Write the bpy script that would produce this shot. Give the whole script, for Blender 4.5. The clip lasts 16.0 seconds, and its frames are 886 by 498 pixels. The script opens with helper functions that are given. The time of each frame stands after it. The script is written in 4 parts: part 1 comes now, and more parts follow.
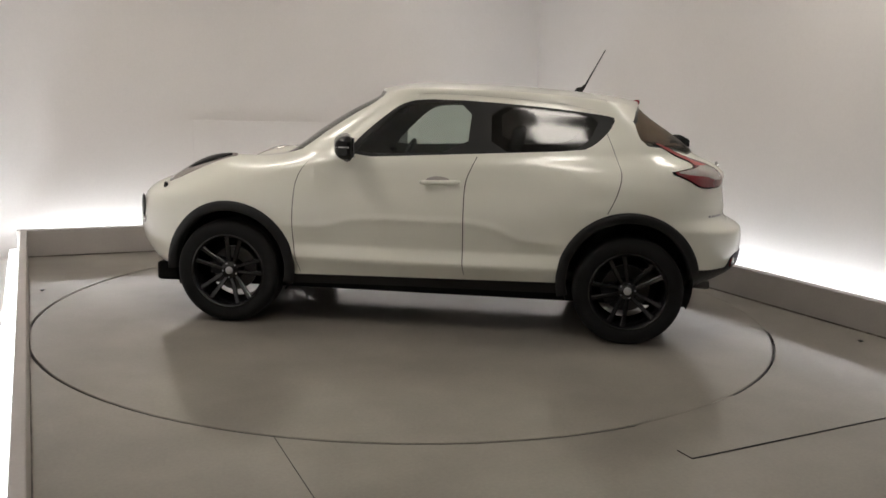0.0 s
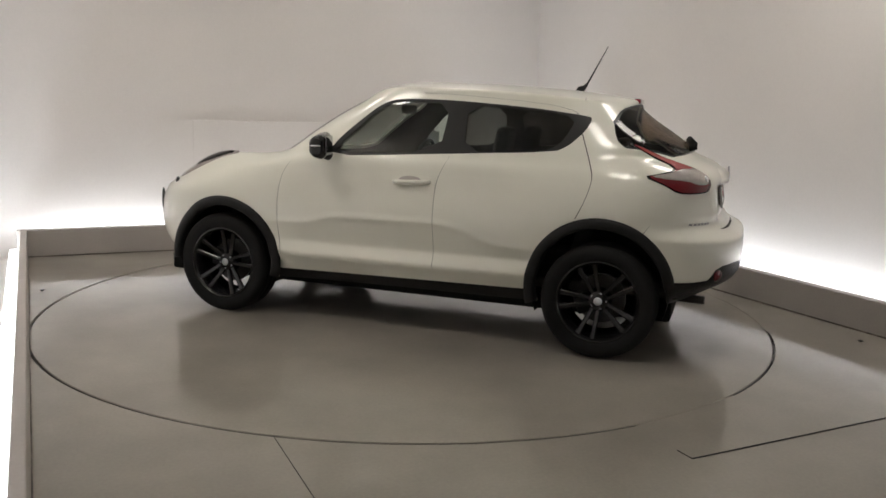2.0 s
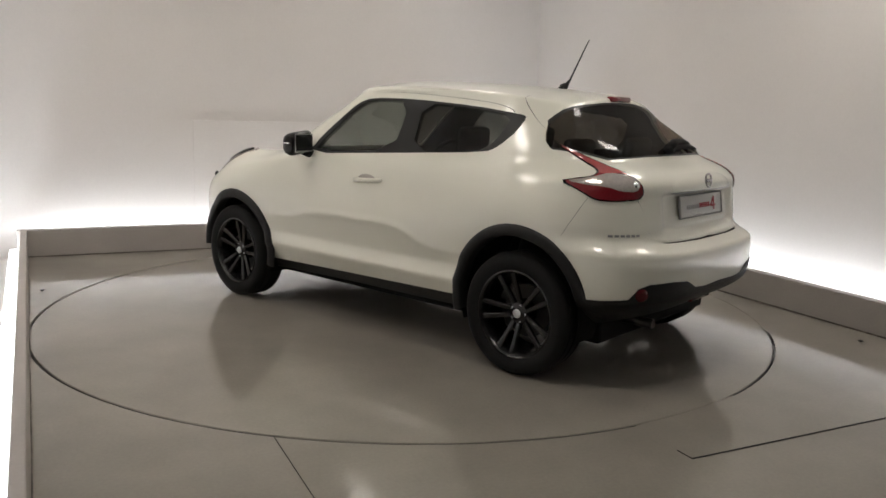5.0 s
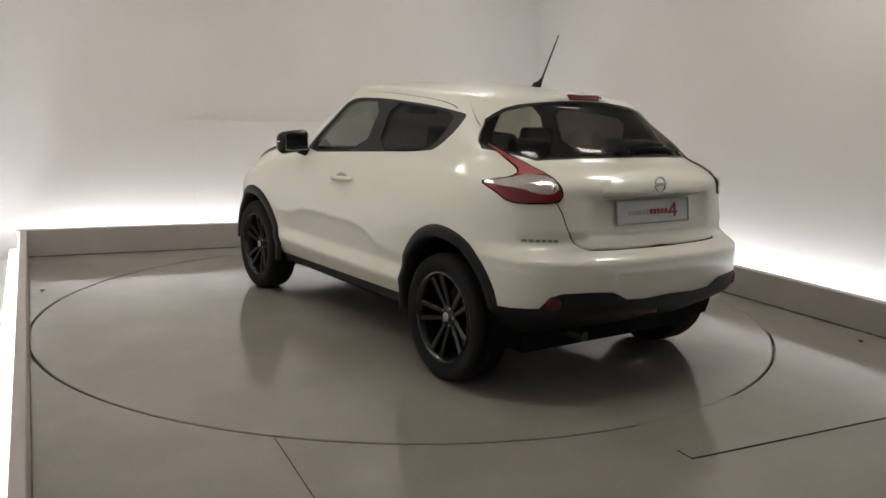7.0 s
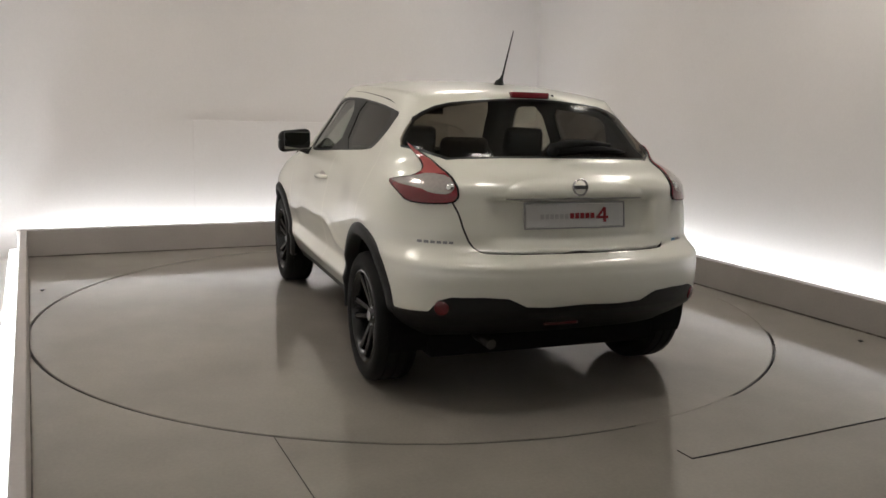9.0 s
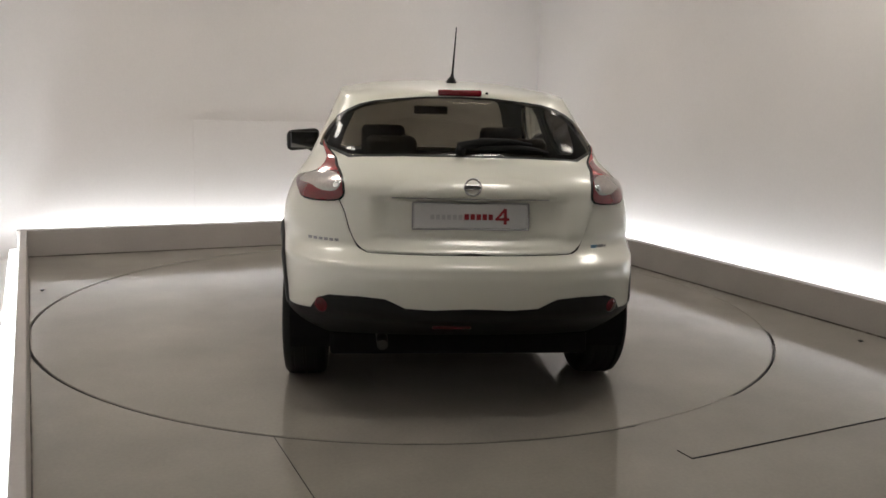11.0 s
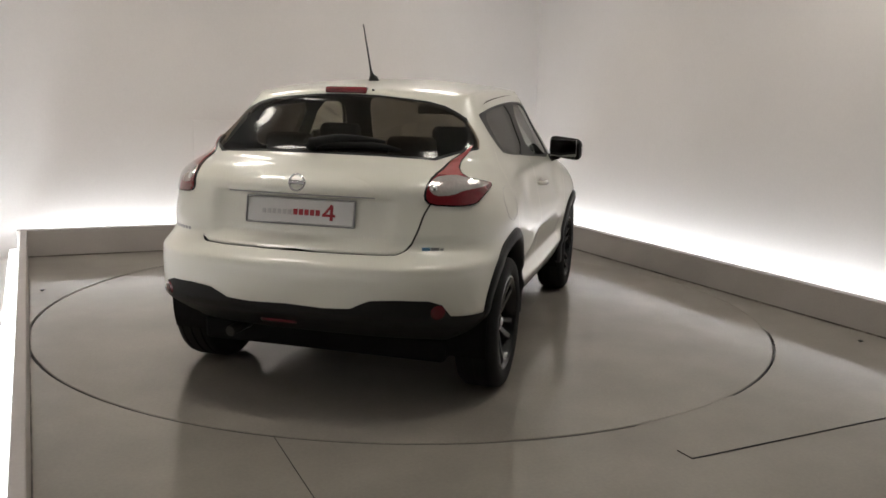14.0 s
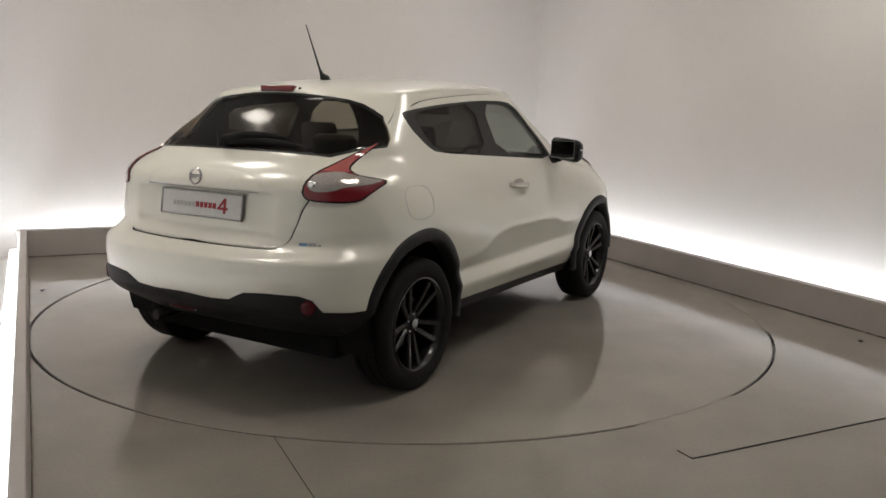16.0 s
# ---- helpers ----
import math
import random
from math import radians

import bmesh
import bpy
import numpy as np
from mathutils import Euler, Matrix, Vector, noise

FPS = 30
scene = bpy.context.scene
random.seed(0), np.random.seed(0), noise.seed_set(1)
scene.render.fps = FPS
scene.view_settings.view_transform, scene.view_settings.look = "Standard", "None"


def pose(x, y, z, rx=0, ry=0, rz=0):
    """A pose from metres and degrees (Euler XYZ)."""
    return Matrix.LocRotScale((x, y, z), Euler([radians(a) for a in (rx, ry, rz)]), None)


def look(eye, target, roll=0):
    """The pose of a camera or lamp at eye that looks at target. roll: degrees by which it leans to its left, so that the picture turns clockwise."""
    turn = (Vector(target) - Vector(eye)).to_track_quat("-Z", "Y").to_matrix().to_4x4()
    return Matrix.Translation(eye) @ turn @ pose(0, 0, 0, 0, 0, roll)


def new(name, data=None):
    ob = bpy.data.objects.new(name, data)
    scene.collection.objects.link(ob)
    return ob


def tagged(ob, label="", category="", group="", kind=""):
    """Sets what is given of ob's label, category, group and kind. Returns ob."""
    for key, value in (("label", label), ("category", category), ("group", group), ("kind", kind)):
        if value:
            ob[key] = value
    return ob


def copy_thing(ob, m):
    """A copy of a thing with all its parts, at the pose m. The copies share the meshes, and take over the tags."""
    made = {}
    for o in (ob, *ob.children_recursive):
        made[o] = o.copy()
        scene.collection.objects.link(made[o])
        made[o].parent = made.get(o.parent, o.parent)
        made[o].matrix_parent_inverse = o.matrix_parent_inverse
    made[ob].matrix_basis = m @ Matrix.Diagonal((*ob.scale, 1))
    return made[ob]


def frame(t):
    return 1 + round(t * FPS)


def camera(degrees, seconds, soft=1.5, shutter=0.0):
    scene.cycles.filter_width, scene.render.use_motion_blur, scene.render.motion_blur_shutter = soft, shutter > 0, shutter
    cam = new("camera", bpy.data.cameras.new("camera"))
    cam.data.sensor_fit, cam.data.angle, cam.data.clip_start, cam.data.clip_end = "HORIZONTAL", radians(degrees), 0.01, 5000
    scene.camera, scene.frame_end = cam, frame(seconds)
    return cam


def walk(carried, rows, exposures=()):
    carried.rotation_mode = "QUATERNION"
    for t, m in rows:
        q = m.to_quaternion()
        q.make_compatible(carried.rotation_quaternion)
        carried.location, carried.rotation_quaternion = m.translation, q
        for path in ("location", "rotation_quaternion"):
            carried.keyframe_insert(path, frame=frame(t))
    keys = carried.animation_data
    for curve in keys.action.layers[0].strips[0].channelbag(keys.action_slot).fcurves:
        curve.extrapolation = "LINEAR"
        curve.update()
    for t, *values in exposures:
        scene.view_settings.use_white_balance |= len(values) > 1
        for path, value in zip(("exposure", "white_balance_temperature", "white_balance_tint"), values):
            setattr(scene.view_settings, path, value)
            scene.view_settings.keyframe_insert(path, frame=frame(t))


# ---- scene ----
from mathutils import bvhtree

# ---- camera ----
cam = camera(57.74, 16.0, soft=1.6)
EYE = (0.0, 0.0, 1.398)
VIEW = look(EYE, (0.0, 5.0 * math.cos(math.radians(9.867)), 1.398 - 5.0 * math.sin(math.radians(9.867))), 1.625)
walk(cam, [(0.0, VIEW), (16.0, VIEW)])

# ---- the hall's own axes: ALONG runs along the back kerb, DEEP away from it towards the viewer ----
CORNER = Vector((0.90, 9.22, 0.0))
ALONG = Vector((-0.8996, -0.4368, 0.0))
DEEP = Vector((0.4368, -0.8996, 0.0))
HALL = Matrix(((ALONG.x, DEEP.x, 0, CORNER.x), (ALONG.y, DEEP.y, 0, CORNER.y), (0, 0, 1, 0), (0, 0, 0, 1)))
PLATE = Vector((-0.237, 5.658, 0.0))
PLATE_R = 2.457
KERB = 0.242
SIZE_A, SIZE_D, GAP, TALL = 5.09, 9.6, 0.34, 3.3

# ---- world, exposure ----
world = bpy.data.worlds.new("world")
scene.world = world
world.use_nodes = True
world.node_tree.nodes["Background"].inputs[0].default_value = (0.5, 0.5, 0.52, 1)
world.node_tree.nodes["Background"].inputs[1].default_value = 0.02
scene.view_settings.exposure = 0.0
LED_POWER, PANEL_POWER = 23.5, 20.0
# first three placed from glass reflections; last two are added fill, no visible source
CEILING_LIGHTS = [(4.15, 1.6), (4.75, 3.4), (2.9, 5.2), (0.7, 4.2), (1.6, 1.3)]
SLANT = 0.0247

# ---- materials ----
def mat(name, col, rough=0.5, metal=0.0, coat=0.0, coat_rough=0.035, grain=0.0, grain_scale=40.0, bump=0.0, bump_scale=200.0, rough_var=0.0, stain=0.0, stain_scale=1.5, spec=0.5):
    """A painted or moulded surface: base colour with fine grain and broad stains, roughness that varies, and fine relief."""
    m = bpy.data.materials.new(name)
    m.use_nodes = True
    nt = m.node_tree
    b = nt.nodes["Principled BSDF"]
    b.inputs["Metallic"].default_value = metal
    b.inputs["Roughness"].default_value = rough
    b.inputs["Coat Weight"].default_value = coat
    b.inputs["Coat Roughness"].default_value = coat_rough
    b.inputs["Specular IOR Level"].default_value = spec
    geo = nt.nodes.new("ShaderNodeTexCoord")
    fine = nt.nodes.new("ShaderNodeTexNoise")
    fine.inputs["Scale"].default_value = grain_scale
    fine.inputs["Detail"].default_value = 5
    broad = nt.nodes.new("ShaderNodeTexNoise")
    broad.inputs["Scale"].default_value = stain_scale
    broad.inputs["Detail"].default_value = 4
    for n in (fine, broad):
        nt.links.new(geo.outputs["Object"], n.inputs["Vector"])
    last = None
    for n, amount in ((fine, grain), (broad, stain)):
        mix = nt.nodes.new("ShaderNodeMix")
        mix.data_type = "RGBA"
        mix.blend_type = "MULTIPLY"
        mix.inputs["Factor"].default_value = 1.0
        ramp = nt.nodes.new("ShaderNodeMapRange")
        ramp.inputs["From Min"].default_value, ramp.inputs["From Max"].default_value = 0.3, 0.7
        ramp.inputs["To Min"].default_value, ramp.inputs["To Max"].default_value = 1 - amount, 1.0
        nt.links.new(n.outputs["Fac"], ramp.inputs["Value"])
        nt.links.new(ramp.outputs["Result"], mix.inputs["B"])
        if last is None:
            mix.inputs["A"].default_value = (*col, 1)
        else:
            nt.links.new(last, mix.inputs["A"])
        last = mix.outputs["Result"]
    nt.links.new(last, b.inputs["Base Color"])
    if rough_var:
        rr = nt.nodes.new("ShaderNodeMapRange")
        rr.inputs["From Min"].default_value, rr.inputs["From Max"].default_value = 0.3, 0.7
        rr.inputs["To Min"].default_value, rr.inputs["To Max"].default_value = rough - rough_var, rough + rough_var
        nt.links.new(broad.outputs["Fac"], rr.inputs["Value"])
        nt.links.new(rr.outputs["Result"], b.inputs["Roughness"])
    if bump:
        relief = nt.nodes.new("ShaderNodeTexNoise")
        relief.inputs["Scale"].default_value = bump_scale
        nt.links.new(geo.outputs["Object"], relief.inputs["Vector"])
        bn = nt.nodes.new("ShaderNodeBump")
        bn.inputs["Strength"].default_value = bump
        bn.inputs["Distance"].default_value = 0.002
        nt.links.new(relief.outputs["Fac"], bn.inputs["Height"])
        nt.links.new(bn.outputs["Normal"], b.inputs["Normal"])
    return m


def glass_mat(name, tint, straight=0.05, rough=0.015, flat=0.95):
    """A thin tinted pane: it lets tinted light through and mirrors more the flatter it is seen."""
    m = bpy.data.materials.new(name)
    m.use_nodes = True
    nt = m.node_tree
    nt.nodes.remove(nt.nodes["Principled BSDF"])
    t = nt.nodes.new("ShaderNodeBsdfTransparent")
    t.inputs["Color"].default_value = (*tint, 1)
    g = nt.nodes.new("ShaderNodeBsdfGlossy")
    g.inputs["Roughness"].default_value = rough
    f = nt.nodes.new("ShaderNodeLayerWeight")
    f.inputs["Blend"].default_value = 0.5
    power = nt.nodes.new("ShaderNodeMath")
    power.operation = "POWER"
    power.inputs[1].default_value = 4.5
    span = nt.nodes.new("ShaderNodeMapRange")
    span.inputs["To Min"].default_value, span.inputs["To Max"].default_value = straight, flat
    mix = nt.nodes.new("ShaderNodeMixShader")
    nt.links.new(f.outputs["Facing"], power.inputs[0])
    nt.links.new(power.outputs[0], span.inputs["Value"])
    nt.links.new(span.outputs["Result"], mix.inputs[0])
    nt.links.new(t.outputs[0], mix.inputs[1])
    nt.links.new(g.outputs[0], mix.inputs[2])
    nt.links.new(mix.outputs[0], nt.nodes["Material Output"].inputs["Surface"])
    return m


def glow_mat(name, col, power):
    m = bpy.data.materials.new(name)
    m.use_nodes = True
    b = m.node_tree.nodes["Principled BSDF"]
    b.inputs["Base Color"].default_value = (0.8, 0.8, 0.8, 1)
    b.inputs["Emission Color"].default_value = (*col, 1)
    b.inputs["Emission Strength"].default_value = power
    return m


M_WALL = mat("wall_paint", (0.77, 0.735, 0.715), 0.75, grain=0.03, grain_scale=60, stain=0.05, stain_scale=0.8, bump=0.12, bump_scale=300)
M_FLOOR = mat("floor_resin", (0.330, 0.304, 0.263), 0.11, grain=0.07, grain_scale=60, stain=0.20, stain_scale=1.6, rough_var=0.04, spec=0.65, bump=0.02, bump_scale=120)
M_KERB = mat("kerb_paint", (0.43, 0.395, 0.365), 0.5, grain=0.06, grain_scale=70, stain=0.12, stain_scale=2.5, bump=0.1)
M_JOINT = mat("joint_rubber", (0.03, 0.028, 0.025), 0.7)
# dark colour stands in for missing light on the closing wall
M_DARK = mat("unlit_wall_tone", (0.11, 0.105, 0.10), 0.7, grain=0.05, stain=0.1)
M_CEIL = mat("ceiling_paint", (0.70, 0.68, 0.65), 0.8, grain=0.03, stain=0.04)
M_LED = glow_mat("led_diffuser", (0.90, 0.95, 1.0), LED_POWER)
M_PANEL = glow_mat("panel_diffuser", (1.0, 0.93, 0.84), PANEL_POWER)
M_FRAME = mat("lamp_frame", (0.7, 0.7, 0.7), 0.4, grain=0.03)
M_PAINT = mat("pearl_paint", (0.77, 0.76, 0.67), 0.34, coat=0.85, coat_rough=0.13, grain=0.02, grain_scale=900, stain=0.02, stain_scale=3)
M_CLAD = mat("cladding_plastic", (0.010, 0.010, 0.0105), 0.50, spec=0.3, grain=0.2, grain_scale=500, bump=0.25, bump_scale=700, stain=0.15, stain_scale=6)
M_TRIM = mat("satin_black", (0.009, 0.009, 0.009), 0.42, spec=0.3, grain=0.15, grain_scale=300)
M_GLOSS = mat("piano_black", (0.006, 0.006, 0.006), 0.16, coat=0.0, spec=0.35, grain=0.1)
M_TYRE = mat("tyre_rubber", (0.008, 0.008, 0.008), 0.75, spec=0.25, grain=0.25, grain_scale=150, bump=0.3, bump_scale=250, stain=0.2, stain_scale=9)
M_RIM = mat("rim_black", (0.008, 0.008, 0.009), 0.26, coat=0.15, spec=0.4, grain=0.15, grain_scale=200)
M_BARE = mat("machined_alloy", (0.55, 0.56, 0.58), 0.28, metal=1.0, grain=0.1, grain_scale=300)
M_CHROME = mat("chrome", (0.78, 0.79, 0.8), 0.08, metal=1.0, grain=0.03)
M_LINER = mat("dark_lining", (0.06, 0.055, 0.05), 0.9, grain=0.3, grain_scale=250, stain=0.1)
M_HEADLINE = mat("headlining_cloth", (0.42, 0.40, 0.37), 0.95, grain=0.2, grain_scale=300, stain=0.1)
M_UNDER = mat("underseal", (0.007, 0.007, 0.007), 0.9, grain=0.3, spec=0.2)
M_SEAT = mat("seat_cloth", (0.028, 0.027, 0.027), 0.9, grain=0.35, grain_scale=400, bump=0.3, bump_scale=500, stain=0.1)
M_DASH = mat("dash_plastic", (0.03, 0.03, 0.032), 0.6, grain=0.15, bump=0.15)
M_RED = mat("red_lens", (0.20, 0.011, 0.018), 0.14, coat=1.0, grain=0.25, grain_scale=120)
M_PINK = mat("pink_red_lens", (0.42, 0.075, 0.075), 0.16, coat=0.8, grain=0.2, grain_scale=120)
M_EMBLEM = mat("emblem_chrome", (0.55, 0.55, 0.56), 0.2, metal=1.0, grain=0.1)
M_DARKRED = mat("dark_red_lens", (0.11, 0.006, 0.012), 0.2, coat=0.3, grain=0.25, grain_scale=120)
M_CLEAR = mat("clear_lens", (0.52, 0.47, 0.45), 0.14, metal=0.45, coat=1.0, grain=0.15, grain_scale=70, bump=0.7, bump_scale=45)
M_PLATE = mat("plate_white", (0.64, 0.63, 0.615), 0.35, grain=0.03, stain=0.05, stain_scale=6)
M_PALE = mat("print_pale", (0.50, 0.49, 0.49), 0.5, grain=0.1)
M_GREY = mat("print_grey", (0.36, 0.355, 0.35), 0.5, grain=0.1)
M_PRINT_RED = mat("print_red", (0.35, 0.02, 0.03), 0.5, grain=0.1)
M_BADGE = mat("badge_grey", (0.30, 0.30, 0.30), 0.35, metal=0.3, grain=0.1)
M_BLUE = mat("badge_blue", (0.10, 0.25, 0.38), 0.35, grain=0.1)
M_STEEL = mat("exhaust_steel", (0.06, 0.058, 0.055), 0.35, metal=1.0, grain=0.2, grain_scale=120)
M_GLASS = glass_mat("side_glass", (0.70, 0.76, 0.72), 0.06)
M_TINT = glass_mat("privacy_glass", (0.13, 0.125, 0.115), 0.038, 0.08, 0.6)
M_BACKLIGHT = glass_mat("rear_glass", (0.40, 0.345, 0.285), 0.035, 0.10, 0.26)
# tint is darkened to stand in for the dashboard mirrored at flat angles
M_SCREEN = glass_mat("windscreen_glass", (0.34, 0.35, 0.32), 0.06)
M_MIRROR = mat("mirror_glass", (0.22, 0.225, 0.23), 0.03, metal=1.0, grain=0.02)


# ---- building blocks ----
def mesh_of(name, bm, material):
    me = bpy.data.meshes.new(name)
    bm.normal_update()
    bm.to_mesh(me)
    bm.free()
    if material:
        me.materials.append(material)
    return me


def part(name, bm, material, parent=None, label="", smooth=False):
    me = mesh_of(name, bm, material)
    if smooth:
        me.polygons.foreach_set("use_smooth", [True] * len(me.polygons))
    ob = new(name, me)
    if parent is not None:
        ob.parent = parent
    if label:
        ob["label"] = label
    return ob


def box(bm, x0, y0, z0, x1, y1, z1, bevel=0.0, seg=2, m=None):
    r = bmesh.ops.create_cube(bm, size=1.0)
    vs = r["verts"]
    bmesh.ops.transform(bm, matrix=Matrix.Translation(((x0 + x1) / 2, (y0 + y1) / 2, (z0 + z1) / 2)) @ Matrix.Diagonal((x1 - x0, y1 - y0, z1 - z0, 1)), verts=vs)
    if bevel:
        es = list({e for v in vs for e in v.link_edges})
        out = bmesh.ops.bevel(bm, geom=es, offset=bevel, segments=seg, affect="EDGES", profile=0.5)
        vs = list({v for f in out["faces"] for v in f.verts} | {v for v in vs if v.is_valid})
    if m is not None:
        bmesh.ops.transform(bm, matrix=m, verts=vs)
    return vs


def revolve(bm, profile, seg, axis="y", close=False):
    """Turns a profile of (radius, along) round the axis."""
    rings = []
    for i in range(seg):
        a = 2 * math.pi * i / seg
        ring = []
        for r, h in profile:
            p = {"y": (r * math.cos(a), h, r * math.sin(a)), "z": (r * math.cos(a), r * math.sin(a), h), "x": (h, r * math.cos(a), r * math.sin(a))}[axis]
            ring.append(bm.verts.new(p))
        rings.append(ring)
    n = len(profile)
    for i in range(seg):
        a, b = rings[i], rings[(i + 1) % seg]
        for j in range(n if close else n - 1):
            bm.faces.new((a[j], a[(j + 1) % n], b[(j + 1) % n], b[j]))
    bmesh.ops.recalc_face_normals(bm, faces=bm.faces)


def tube(bm, pts, radii, seg=8):
    rings = []
    pts = [Vector(p) for p in pts]
    for i, p in enumerate(pts):
        d = (pts[min(i + 1, len(pts) - 1)] - pts[max(i - 1, 0)]).normalized()
        a = d.orthogonal().normalized()
        if i and abs(d.dot(ref)) < 0.999:
            a = (ref - d * ref.dot(d)).normalized()
        ref = a
        b = d.cross(a)
        r = radii[i] if isinstance(radii, (list, tuple)) else radii
        rings.append([bm.verts.new(p + a * r * math.cos(2 * math.pi * k / seg) + b * r * math.sin(2 * math.pi * k / seg)) for k in range(seg)])
    for q, w in zip(rings, rings[1:]):
        for k in range(seg):
            bm.faces.new((q[k], q[(k + 1) % seg], w[(k + 1) % seg], w[k]))
    bm.faces.new(rings[0][::-1])
    bm.faces.new(rings[-1])
    bmesh.ops.recalc_face_normals(bm, faces=bm.faces)


# ---- the hall ----
def hall_box(name, a0, d0, z0, a1, d1, z1, material, kind="structure", label="", category="", bevel=0.0, slant=0.0, fall=0.0):
    bm = bmesh.new()
    box(bm, a0, d0, z0, a1, d1, z1, bevel)
    for v in bm.verts:
        if slant:
            v.co.x -= slant * v.co.y
        if fall and v.co.z > .1:
            v.co.z -= fall * v.co.y
    ob = part(name, bm, material)
    ob.matrix_world = HALL
    return tagged(ob, label, category, kind=kind)


WALL_T = 0.15
LO_A, HI_A, LO_D, HI_D = -GAP, SIZE_A + GAP, -GAP, SIZE_D


def floor_slab():
    """The resin floor with a round hole for the turntable."""
    bm = bmesh.new()
    mid = HALL.inverted() @ PLATE
    n = 240
    lip = []
    for i in range(n):
        way = HALL.to_3x3() @ Vector((math.cos(2 * math.pi * i / n), math.sin(2 * math.pi * i / n), 0))
        deg = math.degrees(math.atan2(way.y, way.x))
        closed = -62 < deg < -45 or -11 < deg < 60
        lip.append(PLATE_R + (-.0082 if closed else .007))
    ring = [bm.verts.new((mid.x + lip[i] * math.cos(2 * math.pi * i / n), mid.y + lip[i] * math.sin(2 * math.pi * i / n), 0)) for i in range(n)]
    out = []
    a0, a1, d0, d1 = -0.08, SIZE_A + .08, -0.08, HI_D
    for i in range(n):
        c, s = math.cos(2 * math.pi * i / n), math.sin(2 * math.pi * i / n)
        k = min(((a1 if c > 0 else a0) - mid.x) / c if abs(c) > 1e-9 else 99, ((d1 if s > 0 else d0) - mid.y) / s if abs(s) > 1e-9 else 99)
        out.append(bm.verts.new((mid.x + k * c, mid.y + k * s, 0)))
    for i in range(n):
        j = (i + 1) % n
        bm.faces.new((ring[i], out[i], out[j], ring[j]))
    for qa, qd in ((a0, d0), (a1, d0), (a0, d1), (a1, d1)):
        near = sorted(out, key=lambda v: (v.co.x - qa) ** 2 + (v.co.y - qd) ** 2)
        p = next(v for v in near if abs(v.co.x - qa) < 1e-6)
        q = next(v for v in near if abs(v.co.y - qd) < 1e-6)
        if p is not q:
            bm.faces.new((p, q, bm.verts.new((qa, qd, 0))))
    bmesh.ops.recalc_face_normals(bm, faces=bm.faces)
    down = bmesh.ops.extrude_face_region(bm, geom=bm.faces[:])
    bmesh.ops.translate(bm, verts=[v for v in down["geom"] if isinstance(v, bmesh.types.BMVert)], vec=(0, 0, -0.06))
    bmesh.ops.recalc_face_normals(bm, faces=bm.faces)
    ob = part("floor", bm, M_FLOOR)
    ob.matrix_world = HALL
    return tagged(ob, "polished grey-beige resin floor with a round turntable opening", "floor", kind="structure")


floor = floor_slab()
hall_box("ground", LO_A - WALL_T, LO_D - WALL_T, -0.20, HI_A + WALL_T, HI_D + WALL_T, -0.06, M_CEIL, label="pale concrete base under the raised floor", category="floor")
hall_box("wall_back", LO_A - WALL_T, LO_D - WALL_T, -0.06, HI_A + WALL_T, LO_D, TALL, M_WALL, label="plain white painted wall lit from below", category="wall")
hall_box("wall_right", LO_A - WALL_T, LO_D, -0.06, LO_A, HI_D, TALL, M_WALL, label="plain white painted wall lit from below", category="wall")
hall_box("wall_left", HI_A, LO_D, -0.06, HI_A + WALL_T + .3, HI_D, TALL, M_WALL, slant=SLANT, label="plain white painted wall lit from below", category="wall")
# unseen wall, its dark colour stands in for the unlit end behind the viewer
hall_box("wall_front_unseen", LO_A - WALL_T, HI_D, -0.06, HI_A + WALL_T, HI_D + WALL_T, TALL, M_DARK, label="unseen closing wall, coloured dark for the unlit end behind the viewer", category="wall")
hall_box("ceiling", LO_A - WALL_T, LO_D - WALL_T, TALL, HI_A + WALL_T, HI_D + WALL_T, TALL + .12, M_CEIL, label="plain off-white ceiling", category="ceiling")
hall_box("kerb_back", -.08, -.08, 0, SIZE_A + .08, 0, KERB, M_KERB, label="low grey-painted kerb hiding a light strip", category="kerb", bevel=0.006)
hall_box("kerb_right", -.08, 0, 0, 0, HI_D, KERB, M_KERB, fall=.003, label="low grey-painted kerb hiding a light strip", category="kerb", bevel=0.006)
hall_box("kerb_left", SIZE_A, 0, 0, SIZE_A + .048, HI_D, KERB, M_KERB, slant=SLANT, fall=-.011, label="low grey-painted kerb hiding a light strip", category="kerb", bevel=0.006)


M_BASE = mat("base_sealant", (0.30, 0.265, 0.23), 0.8, grain=0.6, grain_scale=22, stain=0.85, stain_scale=3.5)
hall_box("baseboard", 0, 0, 0.001, SIZE_A, .006, .008, M_BASE, label="dark dirty sealant along the kerb foot", category="trim")
hall_box("baseboard", 0, 0.006, 0.001, .006, HI_D, .011, M_BASE, label="dark dirty sealant along the kerb foot", category="trim")
hall_box("baseboard", SIZE_A - .006, 0.006, 0.001, SIZE_A, HI_D, .010, M_BASE, label="dark dirty sealant along the kerb foot", category="trim", slant=SLANT)


